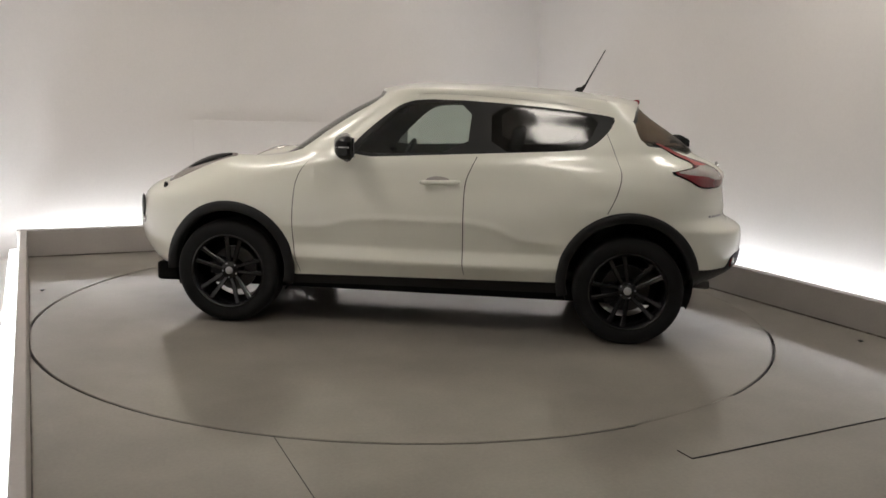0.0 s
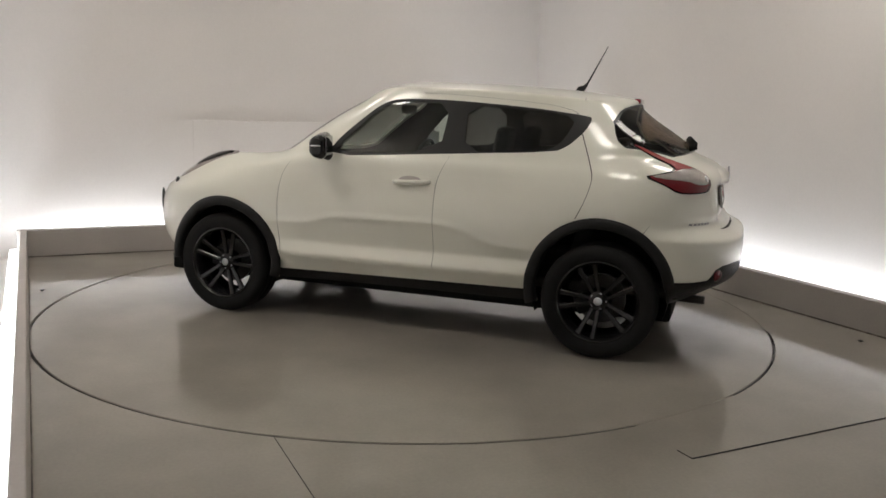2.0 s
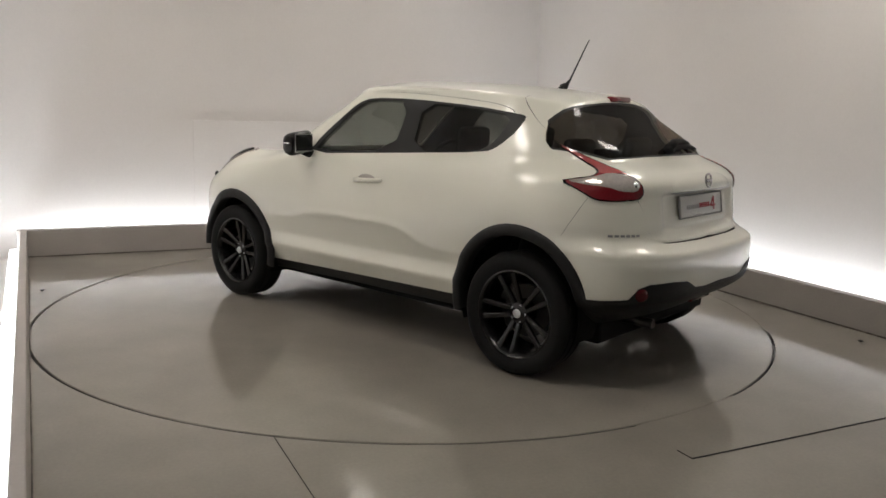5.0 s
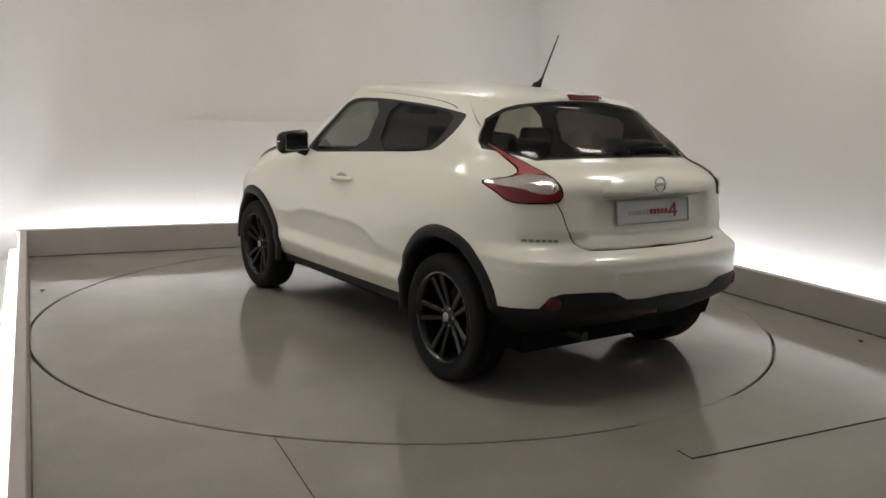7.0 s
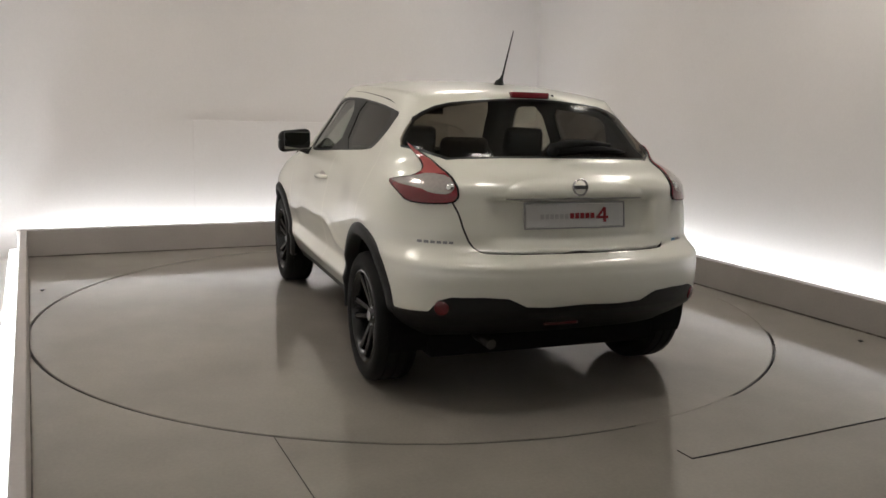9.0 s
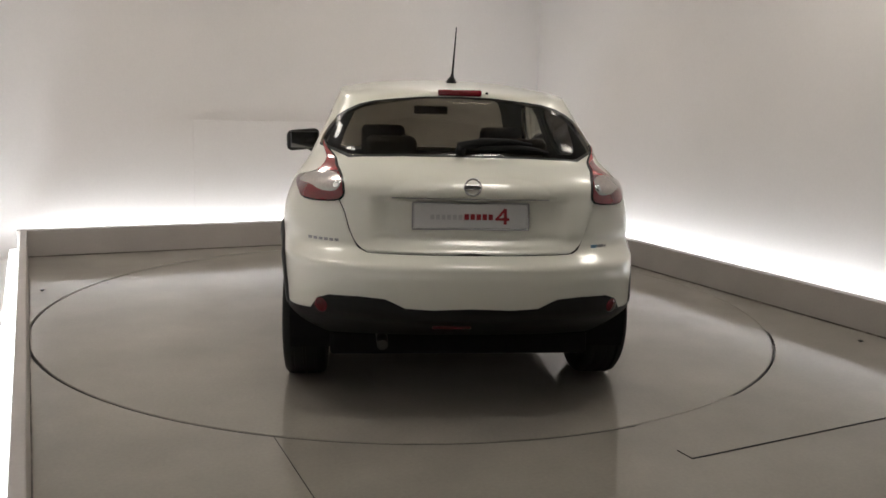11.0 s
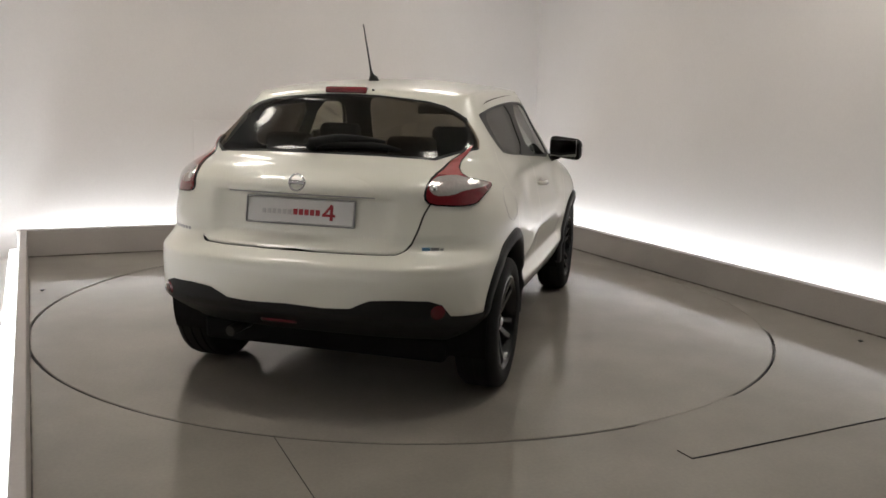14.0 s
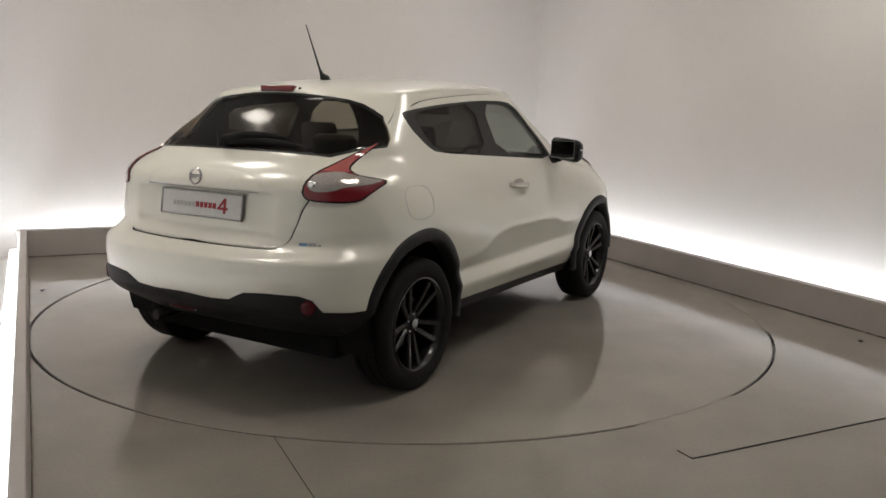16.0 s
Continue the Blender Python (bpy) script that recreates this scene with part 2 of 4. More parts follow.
def led_strip(name, a0, d0, a1, d1, slant=0.0):
    """A light strip in the gap between kerb and wall: a channel and a glowing diffuser."""
    top = new(name)
    top.matrix_world = HALL
    bm = bmesh.new()
    box(bm, a0, d0, -0.058, a1, d1, 0.055, 0.004, 1)
    for v in bm.verts:
        v.co.x -= slant * v.co.y
    part("channel", bm, M_FRAME, top)
    bm = bmesh.new()
    box(bm, a0 + .012, d0 + .012, 0.056, a1 - .012, d1 - .012, 0.075, 0.004, 1)
    for v in bm.verts:
        v.co.x -= slant * v.co.y
    part("diffuser", bm, M_LED, top, "glowing cool white diffuser")
    return tagged(top, "long cool white light strip hidden behind the kerb", "light strip", group="kerb light strips")


led_strip("light_strip", -.02, -.24, SIZE_A + .02, -.16)
led_strip("light_strip", -.24, -.02, -.16, HI_D - .1)
led_strip("light_strip", SIZE_A + .07, -.02, SIZE_A + .15, HI_D - .1, SLANT)


def ceiling_light(a, d):
    top = new("ceiling_light")
    top.matrix_world = HALL @ Matrix.Translation((a, d, TALL))
    bm = bmesh.new()
    for q in ((-.30, -.26, .30, -.23), (-.30, .23, .30, .26), (-.30, -.23, -.27, .23), (.27, -.23, .30, .23)):
        box(bm, q[0], q[1], -.05, q[2], q[3], 0, 0.004, 1)
    part("frame", bm, M_FRAME, top)
    bm = bmesh.new()
    box(bm, -.265, -.225, -.035, .265, .225, -.005)
    part("diffuser", bm, M_PANEL, top, "warm white glowing diffuser")
    return tagged(top, "flat rectangular ceiling light with a warm diffuser", "ceiling light", group="ceiling lights")


for a, d in CEILING_LIGHTS:
    ceiling_light(a, d)


def wall_hatch():
    """A wide, shallow panel on the back wall."""
    bm = bmesh.new()
    box(bm, 1.2, LO_D, .20, 3.95, LO_D + .014, 1.225, 0.004, 2)
    for v in bm.verts:
        if v.co.x > 3.9 and v.co.y > LO_D + .008:
            v.co.x -= .35
    ob = part("wall_panel", bm, M_WALL)
    ob.matrix_world = HALL
    return tagged(ob, "shallow white board on the back wall", "wall panel")


wall_hatch()


def turntable():
    top = new("turntable")
    top.matrix_world = Matrix.Translation(PLATE)
    bm = bmesh.new()
    revolve(bm, [(0.0001, 0), (PLATE_R - .012, 0), (PLATE_R - .009, -.003), (PLATE_R - .009, -.055), (0.0001, -.055)], 160, "z")
    part("deck", bm, M_FLOOR, top, "polished resin deck")
    bm = bmesh.new()
    revolve(bm, [(PLATE_R - .0085, -.004), (PLATE_R - .003, -.004), (PLATE_R - .003, -.05), (PLATE_R - .0085, -.05)], 160, "z", close=True)
    part("edge_band", bm, M_JOINT, top, "dark rubber edge band")
    return tagged(top, "round polished resin turntable flush with the floor", "turntable")


table = turntable()


def floor_joint(name, p, q, w=0.008):
    p, q = Vector(p), Vector(q)
    d = (q - p).normalized()
    n = Vector((-d.y, d.x)) * w / 2
    bm = bmesh.new()
    lo = [bm.verts.new((*c, 0.001)) for c in (p + n, p - n, q - n, q + n)]
    hi = [bm.verts.new((*c, 0.004)) for c in (p + n * .6, p - n * .6, q - n * .6, q + n * .6)]
    bm.faces.new(hi)
    for i in range(4):
        bm.faces.new((lo[i], lo[(i + 1) % 4], hi[(i + 1) % 4], hi[i]))
    bmesh.ops.recalc_face_normals(bm, faces=bm.faces)
    ob = part(name, bm, M_JOINT)
    return tagged(ob, "thin dark sealant line between floor panels", "floor joint", group="floor joints", kind="structure")


floor_joint("floor_joint", (-0.70, 3.24), (-0.70 + .4368 * 2.2, 3.24 - .8996 * 2.2), 0.002)
floor_joint("floor_joint", (1.056, 3.134), (1.056 + .8996 * 2.55, 3.134 + .4368 * 2.55), 0.008)
floor_joint("floor_joint", (1.056, 3.134), (1.056 - .4368 * .09, 3.134 + .8996 * .09), 0.004)


def floor_crumb(x, y, size, seed):
    """A small flat crumb of dirt left on the floor."""
    rnd = random.Random(seed)
    bm = bmesh.new()
    bmesh.ops.create_icosphere(bm, subdivisions=1, radius=size)
    for v in bm.verts:
        v.co.x *= rnd.uniform(.7, 1.4)
        v.co.y *= rnd.uniform(.7, 1.3)
        v.co.z = v.co.z * .4 + size * .38
    ob = part("floor_crumb", bm, M_JOINT)
    ob.location = (x, y, 0)
    return tagged(ob, "small dark crumb of dirt on the resin floor", "dirt crumb", group="floor crumbs")


for k, (x, y, size) in enumerate(((-2.94, 5.76, .015), (2.70, 5.00, .018), (-2.585, 6.06, .006), (-2.05, 3.75, .006))):
    floor_crumb(x, y, size, k)


def curve(knots, q):
    """Smooth monotone-ish interpolation through (position, value) knots."""
    xs = np.array([k[0] for k in knots], float)
    ys = np.array([k[1] for k in knots], float)
    q = np.clip(np.asarray(q, float), xs[0], xs[-1])
    m = np.gradient(ys, xs)
    i = np.clip(np.searchsorted(xs, q, side="right") - 1, 0, len(xs) - 2)
    h = xs[i + 1] - xs[i]
    f = (q - xs[i]) / h
    return ((2 * f**3 - 3 * f**2 + 1) * ys[i] + (f**3 - 2 * f**2 + f) * h * m[i]
            + (3 * f**2 - 2 * f**3) * ys[i + 1] + (f**3 - f**2) * h * m[i + 1])


def bell(q, middle, width):
    return np.exp(-(((q - middle) / width) ** 2))


BELT, EAVE = 1.10, 1.48
TAIL_X = [(.20, -1.80), (.30, -1.90), (.40, -1.975), (.50, -2.01), (.60, -2.025), (.68, -2.025), (.715, -2.015), (.742, -1.965), (.768, -1.925),
          (.85, -1.905), (.98, -1.885), (1.06, -1.875), (1.12, -1.80), (1.16, -1.715), (1.22, -1.66), (1.32, -1.535), (1.42, -1.405), (1.48, -1.34)]
NOSE_X = [(.20, 1.80), (.30, 1.95), (.45, 2.06), (.63, 2.10), (.75, 2.07), (.84, 1.99), (.90, 1.86), (.95, 1.70), (1.0, 1.47),
          (1.04, 1.22), (1.08, 1.05), (1.14, .95), (1.25, .80), (1.37, .618), (1.48, .415)]
WIDTH = [(.20, .76), (.28, .80), (.36, .832), (.46, .858), (.56, .858), (.66, .862), (.78, .866), (.90, .855), (1.0, .832), (1.07, .805), (1.12, .775),
         (1.2, .738), (1.3, .69), (1.4, .646), (1.48, .606)]
ROOF = [(-1.35, 1.486), (-1.2, 1.512), (-1.0, 1.536), (-.75, 1.556), (-.45, 1.571), (-.2, 1.577), (0, 1.579), (.15, 1.573), (.40, 1.532)]
HEM = [(-2.1, .385), (-1.85, .36), (-1.65, .33), (-1.5, .29), (-.8, .282), (.8, .262), (1.5, .23), (2.1, .23)]
CREASE = [(-1.2, .600), (-.8, .604), (-.68, .608), (-.56, .628), (-.45, .675), (-.36, .695), (0, .705), (.30, .705), (.45, .695), (.60, .658), (.85, .645)]
TAIL_LEN = [(.2, .60), (.6, .64), (.85, .72), (1.03, .72), (1.15, .66), (1.25, .52), (1.38, .46), (1.48, .37)]
TAIL_POW = [(.2, 3.0), (.85, 3.1), (1.03, 3.3), (1.2, 2.95), (1.36, 3.0), (1.44, 2.85), (1.48, 2.7)]
NOSE_LEN = [(.2, .8), (.8, .9), (.95, .8), (1.05, .54), (1.15, .47), (1.48, .44)]


def shell(zn, nr=44, nm=90, nf=30):
    """One level of the car's half outline, from the middle of the tail round the left side to the middle of the nose."""
    xr, xf, w = float(curve(TAIL_X, zn)), float(curve(NOSE_X, zn)), float(curve(WIDTH, zn))
    lr, n, lf = float(curve(TAIL_LEN, zn)), float(curve(TAIL_POW, zn)), float(curve(NOSE_LEN, zn))
    a = np.linspace(0, math.pi / 2, nr + 1)[:-1]
    b = np.linspace(0, math.pi / 2, nf + 1)
    x = np.concatenate([xr + lr - lr * np.cos(a) ** (2 / n), np.linspace(xr + lr, xf - lf, nm + 1)[:-1], xf - lf + lf * np.sin(b) ** (2 / 2.7)])
    y = np.concatenate([w * np.sin(a) ** (2 / n), np.full(nm, w), w * np.cos(b) ** (2 / 2.7)])
    z = np.full(len(x), zn)
    if zn > BELT:
        z = BELT + (zn - BELT) / (EAVE - BELT) * (curve(ROOF, x) - .054 + .002 * bell(x, -1.28, .22) - BELT)
    if zn < .5:
        hem = curve(HEM, x)
        z = hem + (zn - .20) / .30 * (.5 - hem)
    side = np.clip(y / .6, 0, 1) ** 2
    low = 1 / (1 + math.exp((zn - 1.12) / .03))
    y = y + side * low * (.024 * bell(x, -1.30, .42) * bell(z, .90, .16) + .020 * bell(x, 1.30, .42) * bell(z, .80, .22)
                          + .012 * bell(x, -.1, .8) * bell(z, .44, .035) + .006 * bell(x, .1, .7) * bell(z, curve(CREASE, x) + .01, .022))
    fold = curve(CREASE, x)
    under = np.clip((fold - z) / np.maximum(fold - .535, .05), 0, 1) * np.clip((z - .455) / .07, 0, 1)
    doors = np.clip((x + 1.0) / .25, 0, 1) * np.clip((.90 - x) / .2, 0, 1)
    y = y - side * doors * .030 * under
    waist = np.clip((x + .98) / .42, 0, 1) * np.clip((.80 - x) / .45, 0, 1)
    waist = waist * waist * (3 - 2 * waist)
    y = y - side * low * .020 * waist * bell(z, .93, .13)
    x = x + .028 * np.clip((.45 - y) / .05, 0, 1) * np.clip((z - .79) / .03, 0, 1) * np.clip((1.005 - z) / .012, 0, 1) * (x < -1.6)
    z = z + .070 * bell(x, 1.40, .33) * bell(y, .64, .14) * (1 / (1 + math.exp(-(zn - .90) / .02)))
    return np.stack([x, y, z], 1)


def shell_rows():
    zs = np.concatenate([np.linspace(.20, 1.04, 85), np.linspace(1.05, EAVE, 36)])
    rows = [shell(zn) for zn in zs]
    top = rows[-1]
    for k in np.linspace(1, 0, 17)[1:]:
        r = top.copy()
        r[:, 1] *= k
        r[:, 2] = top[:, 2] + (curve(ROOF, top[:, 0]) - top[:, 2]) * (1 - k ** 2.4)
        rows.append(r)
    return np.array(rows)


# ---- the car: x forward, y to its left, z up, origin on the ground between the axles ----
SIDE_WAY, REAR_WAY, OBLIQUE_WAY = Vector((0, 1, 0)), Vector((1, 0, 0)), Vector((1, -1, 0)).normalized()


def side_flat(p):
    return p[0], p[2]


def rear_flat(p):
    return p[1], p[2]


def oblique_flat(p):
    return (p[0] + p[1]) * math.sqrt(.5), p[2]


def lift(flat, q):
    """A point in space whose flat image is q."""
    if flat is side_flat:
        return Vector((q[0], 0, q[1]))
    if flat is rear_flat:
        return Vector((0, q[0], q[1]))
    return Vector((q[0] * math.sqrt(.5), q[0] * math.sqrt(.5), q[1]))


WAY = {side_flat: SIDE_WAY, rear_flat: REAR_WAY, oblique_flat: OBLIQUE_WAY}


def inside(poly, q):
    hit, j = False, len(poly) - 1
    for i in range(len(poly)):
        (xi, yi), (xj, yj) = poly[i], poly[j]
        if (yi > q[1]) != (yj > q[1]) and q[0] < (xj - xi) * (q[1] - yi) / (yj - yi) + xi:
            hit = not hit
        j = i
    return hit


def rounded(poly, turns=2):
    """Corner cutting, for soft outlines."""
    for _ in range(turns):
        out = []
        for a, b in zip(poly, poly[1:] + poly[:1]):
            out += [(a[0] * .78 + b[0] * .22, a[1] * .78 + b[1] * .22), (a[0] * .22 + b[0] * .78, a[1] * .22 + b[1] * .78)]
        poly = out
    return poly


def stroke(line, w):
    """The outline of a band of width w along a line."""
    pts = [Vector(p) for p in line]
    left, right = [], []
    for i, p in enumerate(pts):
        d = (pts[min(i + 1, len(pts) - 1)] - pts[max(i - 1, 0)]).normalized()
        n = Vector((-d.y, d.x)) * w / 2
        left.append(tuple(p + n))
        right.append(tuple(p - n))
    return left + right[::-1]


def smooth_line(line, steps=4):
    pts = [Vector(p) for p in line]
    out = []
    for i in range(len(pts) - 1):
        a, b, c, d = pts[max(i - 1, 0)], pts[i], pts[i + 1], pts[min(i + 2, len(pts) - 1)]
        for k in range(steps):
            t = k / steps
            out.append(tuple(.5 * (2 * b + (c - a) * t + (2 * a - 5 * b + 4 * c - d) * t * t + (3 * b - a - 3 * c + d) * t ** 3)))
    return out + [tuple(pts[-1])]


def cut(bm, poly, flat, keep):
    """Splits the shell's faces along the polygon's sides."""
    xs, ys = [p[0] for p in poly], [p[1] for p in poly]
    lo, hi, pad = (min(xs), min(ys)), (max(xs), max(ys)), .03

    def spans(f, a0, b0, a1, b1):
        q = [flat(v.co) for v in f.verts]
        return max(p[0] for p in q) >= a0 and min(p[0] for p in q) <= a1 and max(p[1] for p in q) >= b0 and min(p[1] for p in q) <= b1
    near = {f for f in bm.faces if keep(f.calc_center_median()) and spans(f, lo[0] - pad, lo[1] - pad, hi[0] + pad, hi[1] + pad)}
    for a, b in zip(poly, poly[1:] + poly[:1]):
        if (a[0] - b[0]) ** 2 + (a[1] - b[1]) ** 2 < 1e-10:
            continue
        e = .0005
        some = [f for f in near if f.is_valid and spans(f, min(a[0], b[0]) - e, min(a[1], b[1]) - e, max(a[0], b[0]) + e, max(a[1], b[1]) + e)]
        if not some:
            continue
        pa, pb = lift(flat, a), lift(flat, b)
        no = (pb - pa).cross(WAY[flat])
        geom = list({v for f in some for v in f.verts}) + list({x for f in some for x in f.edges}) + some
        out = bmesh.ops.bisect_plane(bm, geom=geom, dist=1e-5, plane_co=pa, plane_no=no.normalized())
        near |= {g for g in out["geom"] if isinstance(g, bmesh.types.BMFace)}


def mark(bm, tag, value, poly, flat, keep, only=None):
    xs, ys = [p[0] for p in poly], [p[1] for p in poly]
    for f in bm.faces:
        c = f.calc_center_median()
        q = flat(c)
        if min(xs) <= q[0] <= max(xs) and min(ys) <= q[1] <= max(ys) and keep(c) and (only is None or f[tag] in only) and inside(poly, q):
            f[tag] = value


def circle(x, z, r, n=40):
    return [(x + r * math.cos(2 * math.pi * i / n), z + r * math.sin(2 * math.pi * i / n)) for i in range(n)]


ARCH_R, ARCH_F = (-1.258, .388, .380), (1.246, .372, .368)
PAINT, GAP_T, HOLE, GLASS_F, GLASS_R, TRIM, SILL, BUMPER, REAR_GLASS, LAMP_RED, LAMP_CLEAR, LAMP_RIM, DOOR_F, DOOR_R, GATE, FENDER, SCREEN, FRIT, LAMP_TOP, ROOF_T, BONNET, WING, NOSE, TAIL_COVER = range(24)
DLO = [(0.533, 1.084), (0.428, 1.221), (0.303, 1.334), (0.193, 1.421), (0.073, 1.459), (-0.297, 1.455), (-0.797, 1.421), (-1.097, 1.385), (-1.147, 1.371), (-1.112, 1.294), (-1.027, 1.209), (-0.947, 1.171), (-0.317, 1.134)]
PANE_F = [(0.469, 1.107), (0.404, 1.199), (0.189, 1.401), (0.069, 1.445), (-0.268, 1.443), (-0.246, 1.141)]
PANE_R = [(-0.397, 1.147), (-0.382, 1.437), (-0.797, 1.409), (-1.057, 1.375), (-0.997, 1.244), (-0.932, 1.189), (-0.837, 1.164)]
SEAM_F = [(0.636, 1.135), (0.716, 1.085), (0.768, 1.03), (0.806, 0.955), (0.824, 0.86), (0.836, 0.65), (0.822, 0.47), (0.796, 0.345)]
SEAM_B = [(-0.313, 1.119), (-0.276, 1.038), (-0.246, 0.934), (-0.244, 0.704), (-0.246, 0.464), (-0.258, 0.374)]
SEAM_R = [(-1.097, 1.281), (-1.162, 1.12), (-1.187, 1.034), (-1.162, 0.919), (-1.112, 0.804)]
SEAM_WING = [(-1.625, .985), (-1.585, .90), (-1.53, .80), (-1.49, .745)]
SEAM_TOP = [(0.624, 1.145), (0.444, 1.293), (0.294, 1.422), (0.164, 1.478), (0.004, 1.496), (-0.339, 1.489), (-0.826, 1.451), (-1.016, 1.417), (-1.066, 1.382)]
SEAM_SPOILER = [(-1.075, 1.490), (-1.115, 1.44), (-1.19, 1.37), (-1.262, 1.318)]
LAMP = [(-0.466, 1.246), (-0.584, 1.198), (-0.696, 1.145), (-0.82, 1.098), (-0.874, 1.053), (-0.884, 1.008), (-0.858, 0.976), (-0.726, 0.968), (-0.627, 0.974), (-0.565, 1.014), (-0.468, 1.059), (-0.556, 1.076), (-0.633, 1.089), (-0.664, 1.115), (-0.59, 1.164)]
LAMP_GLASS = [(-0.501, 1.058), (-0.596, 1.044), (-0.696, 1.038), (-0.756, 1.02), (-0.836, 1.018), (-0.864, 1.048), (-0.816, 1.09), (-0.706, 1.1), (-0.656, 1.086), (-0.566, 1.07)]
LAMP_CORE = [(-0.488, 1.234), (-0.59, 1.188), (-0.696, 1.136), (-0.812, 1.091), (-0.864, 1.048), (-0.872, 1.008), (-0.85, 0.984), (-0.726, 0.976), (-0.631, 0.982), (-0.574, 1.016), (-0.491, 1.058), (-0.556, 1.068), (-0.641, 1.08), (-0.676, 1.115), (-0.6, 1.164)]
LAMP_UPPER = [(-0.896, 1.108), (-0.696, 1.096), (-0.396, 1.128), (-0.396, 1.308), (-0.896, 1.308)]
REAR_PANE = [(-0.02, 1.177), (0.3, 1.175), (0.5, 1.167), (0.555, 1.161), (0.64, 1.192), (0.76, 1.222), (0.745, 1.262), (0.685, 1.31), (0.625, 1.35), (0.57, 1.385), (0.51, 1.414), (0.43, 1.434), (0.334, 1.445), (0.17, 1.459), (-0.02, 1.463)]
REAR_LIMIT = [(-1.341, 1.213), (-1.299, 1.248), (-1.28, 1.288), (-1.266, 1.338), (-1.226, 1.398), (-1.116, 1.488), (-2.096, 1.488), (-2.096, 1.088), (-1.596, 1.088)]
GATE_LINE = [(.60, .985), (.573, .93), (.552, .86), (.525, .80), (.485, .768), (.40, .760), (-.01, .757)]
BUMP = [(-.02, .525), (.18, .518), (.30, .525), (.345, .548), (.389, .567), (.50, .574), (.635, .570), (.685, .550), (.718, .494), (.80, .484), (.98, .484), (.98, .1), (-.02, .1)]


def any_left(c):
    return True


def at_tail(c):
    return c[0] < -1.0


def at_front(c):
    return c[0] > .12


def near_lamp(c):
    return -1.85 < c[0] < -1.28 and c[1] > .5 and .94 < c[2] < 1.26


def low_tail(c):
    return c[0] < -1.5


def car_shell():
    rows = shell_rows()
    bm = bmesh.new()
    tag = bm.faces.layers.int.new("tag")
    vs = [[bm.verts.new(p) for p in row] for row in rows]
    for a, b in zip(vs, vs[1:]):
        for j in range(len(a) - 1):
            bm.faces.new((a[j], a[j + 1], b[j + 1], b[j]))
    bmesh.ops.remove_doubles(bm, verts=bm.verts, dist=1e-5)
    bmesh.ops.recalc_face_normals(bm, faces=bm.faces)
    out = sum((f.normal.y for f in bm.faces))
    if out < 0:
        bmesh.ops.reverse_faces(bm, faces=bm.faces)
    pane_f, pane_r, dlo = rounded(PANE_F, 1), rounded(PANE_R, 1), rounded(DLO, 1)
    core = [(a[0] * .75 + p[0] * .25, a[1] * .75 + p[1] * .25) for a, p in zip(LAMP_CORE, LAMP)]
    lamp, clear, core = rounded(LAMP, 1), rounded(LAMP_GLASS, 1), rounded(core, 1)
    pane_in = [(p[0] * .975, 1.312 + (p[1] - 1.312) * .93) for p in REAR_PANE]
    bump = BUMP
    seams = [stroke(smooth_line(s), w) for s, w in ((SEAM_F, .007), (SEAM_B, .007), (SEAM_R, .006), (SEAM_TOP, .006), (SEAM_SPOILER, .004), (SEAM_WING, .003))]
    gate = stroke(smooth_line(GATE_LINE), .009)
    door_f = smooth_line(SEAM_F) + smooth_line(SEAM_B)[::-1]
    door_r = smooth_line(SEAM_B) + [(-.84, .360), (-.87, .40), (-.86, .50), (-.90, .62), (-1.00, .74), (-1.115, .80)] + smooth_line(SEAM_R)[::-1]
    sill = [(.82, .330), (-.84, .360), (-.87, .1), (.88, .1), (.88, .330)]
    chin = [(1.55, .37), (1.80, .33), (2.2, .30), (2.2, .1), (1.55, .1)]
    screen = [(-.02, 1.095), (.60, 1.095), (.655, 1.12), (.61, 1.25), (.54, 1.40), (.49, 1.478), (.40, 1.508), (-.02, 1.520)]
    for poly, flat, keep in ((dlo, side_flat, any_left), (pane_f, side_flat, any_left), (pane_r, side_flat, any_left), (sill, side_flat, any_left), (chin, side_flat, any_left),
                             (circle(*ARCH_R), side_flat, any_left), (circle(*ARCH_F), side_flat, any_left), (REAR_LIMIT, side_flat, at_tail), (REAR_PANE, rear_flat, at_tail),
                             (lamp, oblique_flat, at_tail), (core, oblique_flat, at_tail), (clear, oblique_flat, at_tail), (LAMP_UPPER, oblique_flat, near_lamp), (pane_in, rear_flat, at_tail), (screen, rear_flat, at_front), (bump, rear_flat, low_tail), (gate, rear_flat, low_tail)):
        cut(bm, poly, flat, keep)
    for s in seams:
        cut(bm, s, side_flat, any_left)
    for f in bm.faces:
        f[tag] = PAINT
    mark(bm, tag, DOOR_F, door_f, side_flat, any_left)
    mark(bm, tag, DOOR_R, door_r, side_flat, any_left)
    mark(bm, tag, SCREEN, screen, rear_flat, at_front)
    mark(bm, tag, SILL, sill, side_flat, any_left)
    mark(bm, tag, SILL, chin, side_flat, any_left)
    gate_area = [(-.01, .757)] + GATE_LINE[::-1][1:] + [(.60, 1.0), (.72, 1.2), (.72, 1.46), (-.02, 1.46)]
    mark(bm, tag, GATE, gate_area, rear_flat, lambda c: c[0] < -1.3, (PAINT,))
    for s in seams:
        mark(bm, tag, GAP_T, s, side_flat, any_left)
    mark(bm, tag, GAP_T, gate, rear_flat, low_tail)
    mark(bm, tag, TRIM, dlo, side_flat, any_left)
    mark(bm, tag, GLASS_F, pane_f, side_flat, any_left)
    mark(bm, tag, GLASS_R, pane_r, side_flat, any_left)
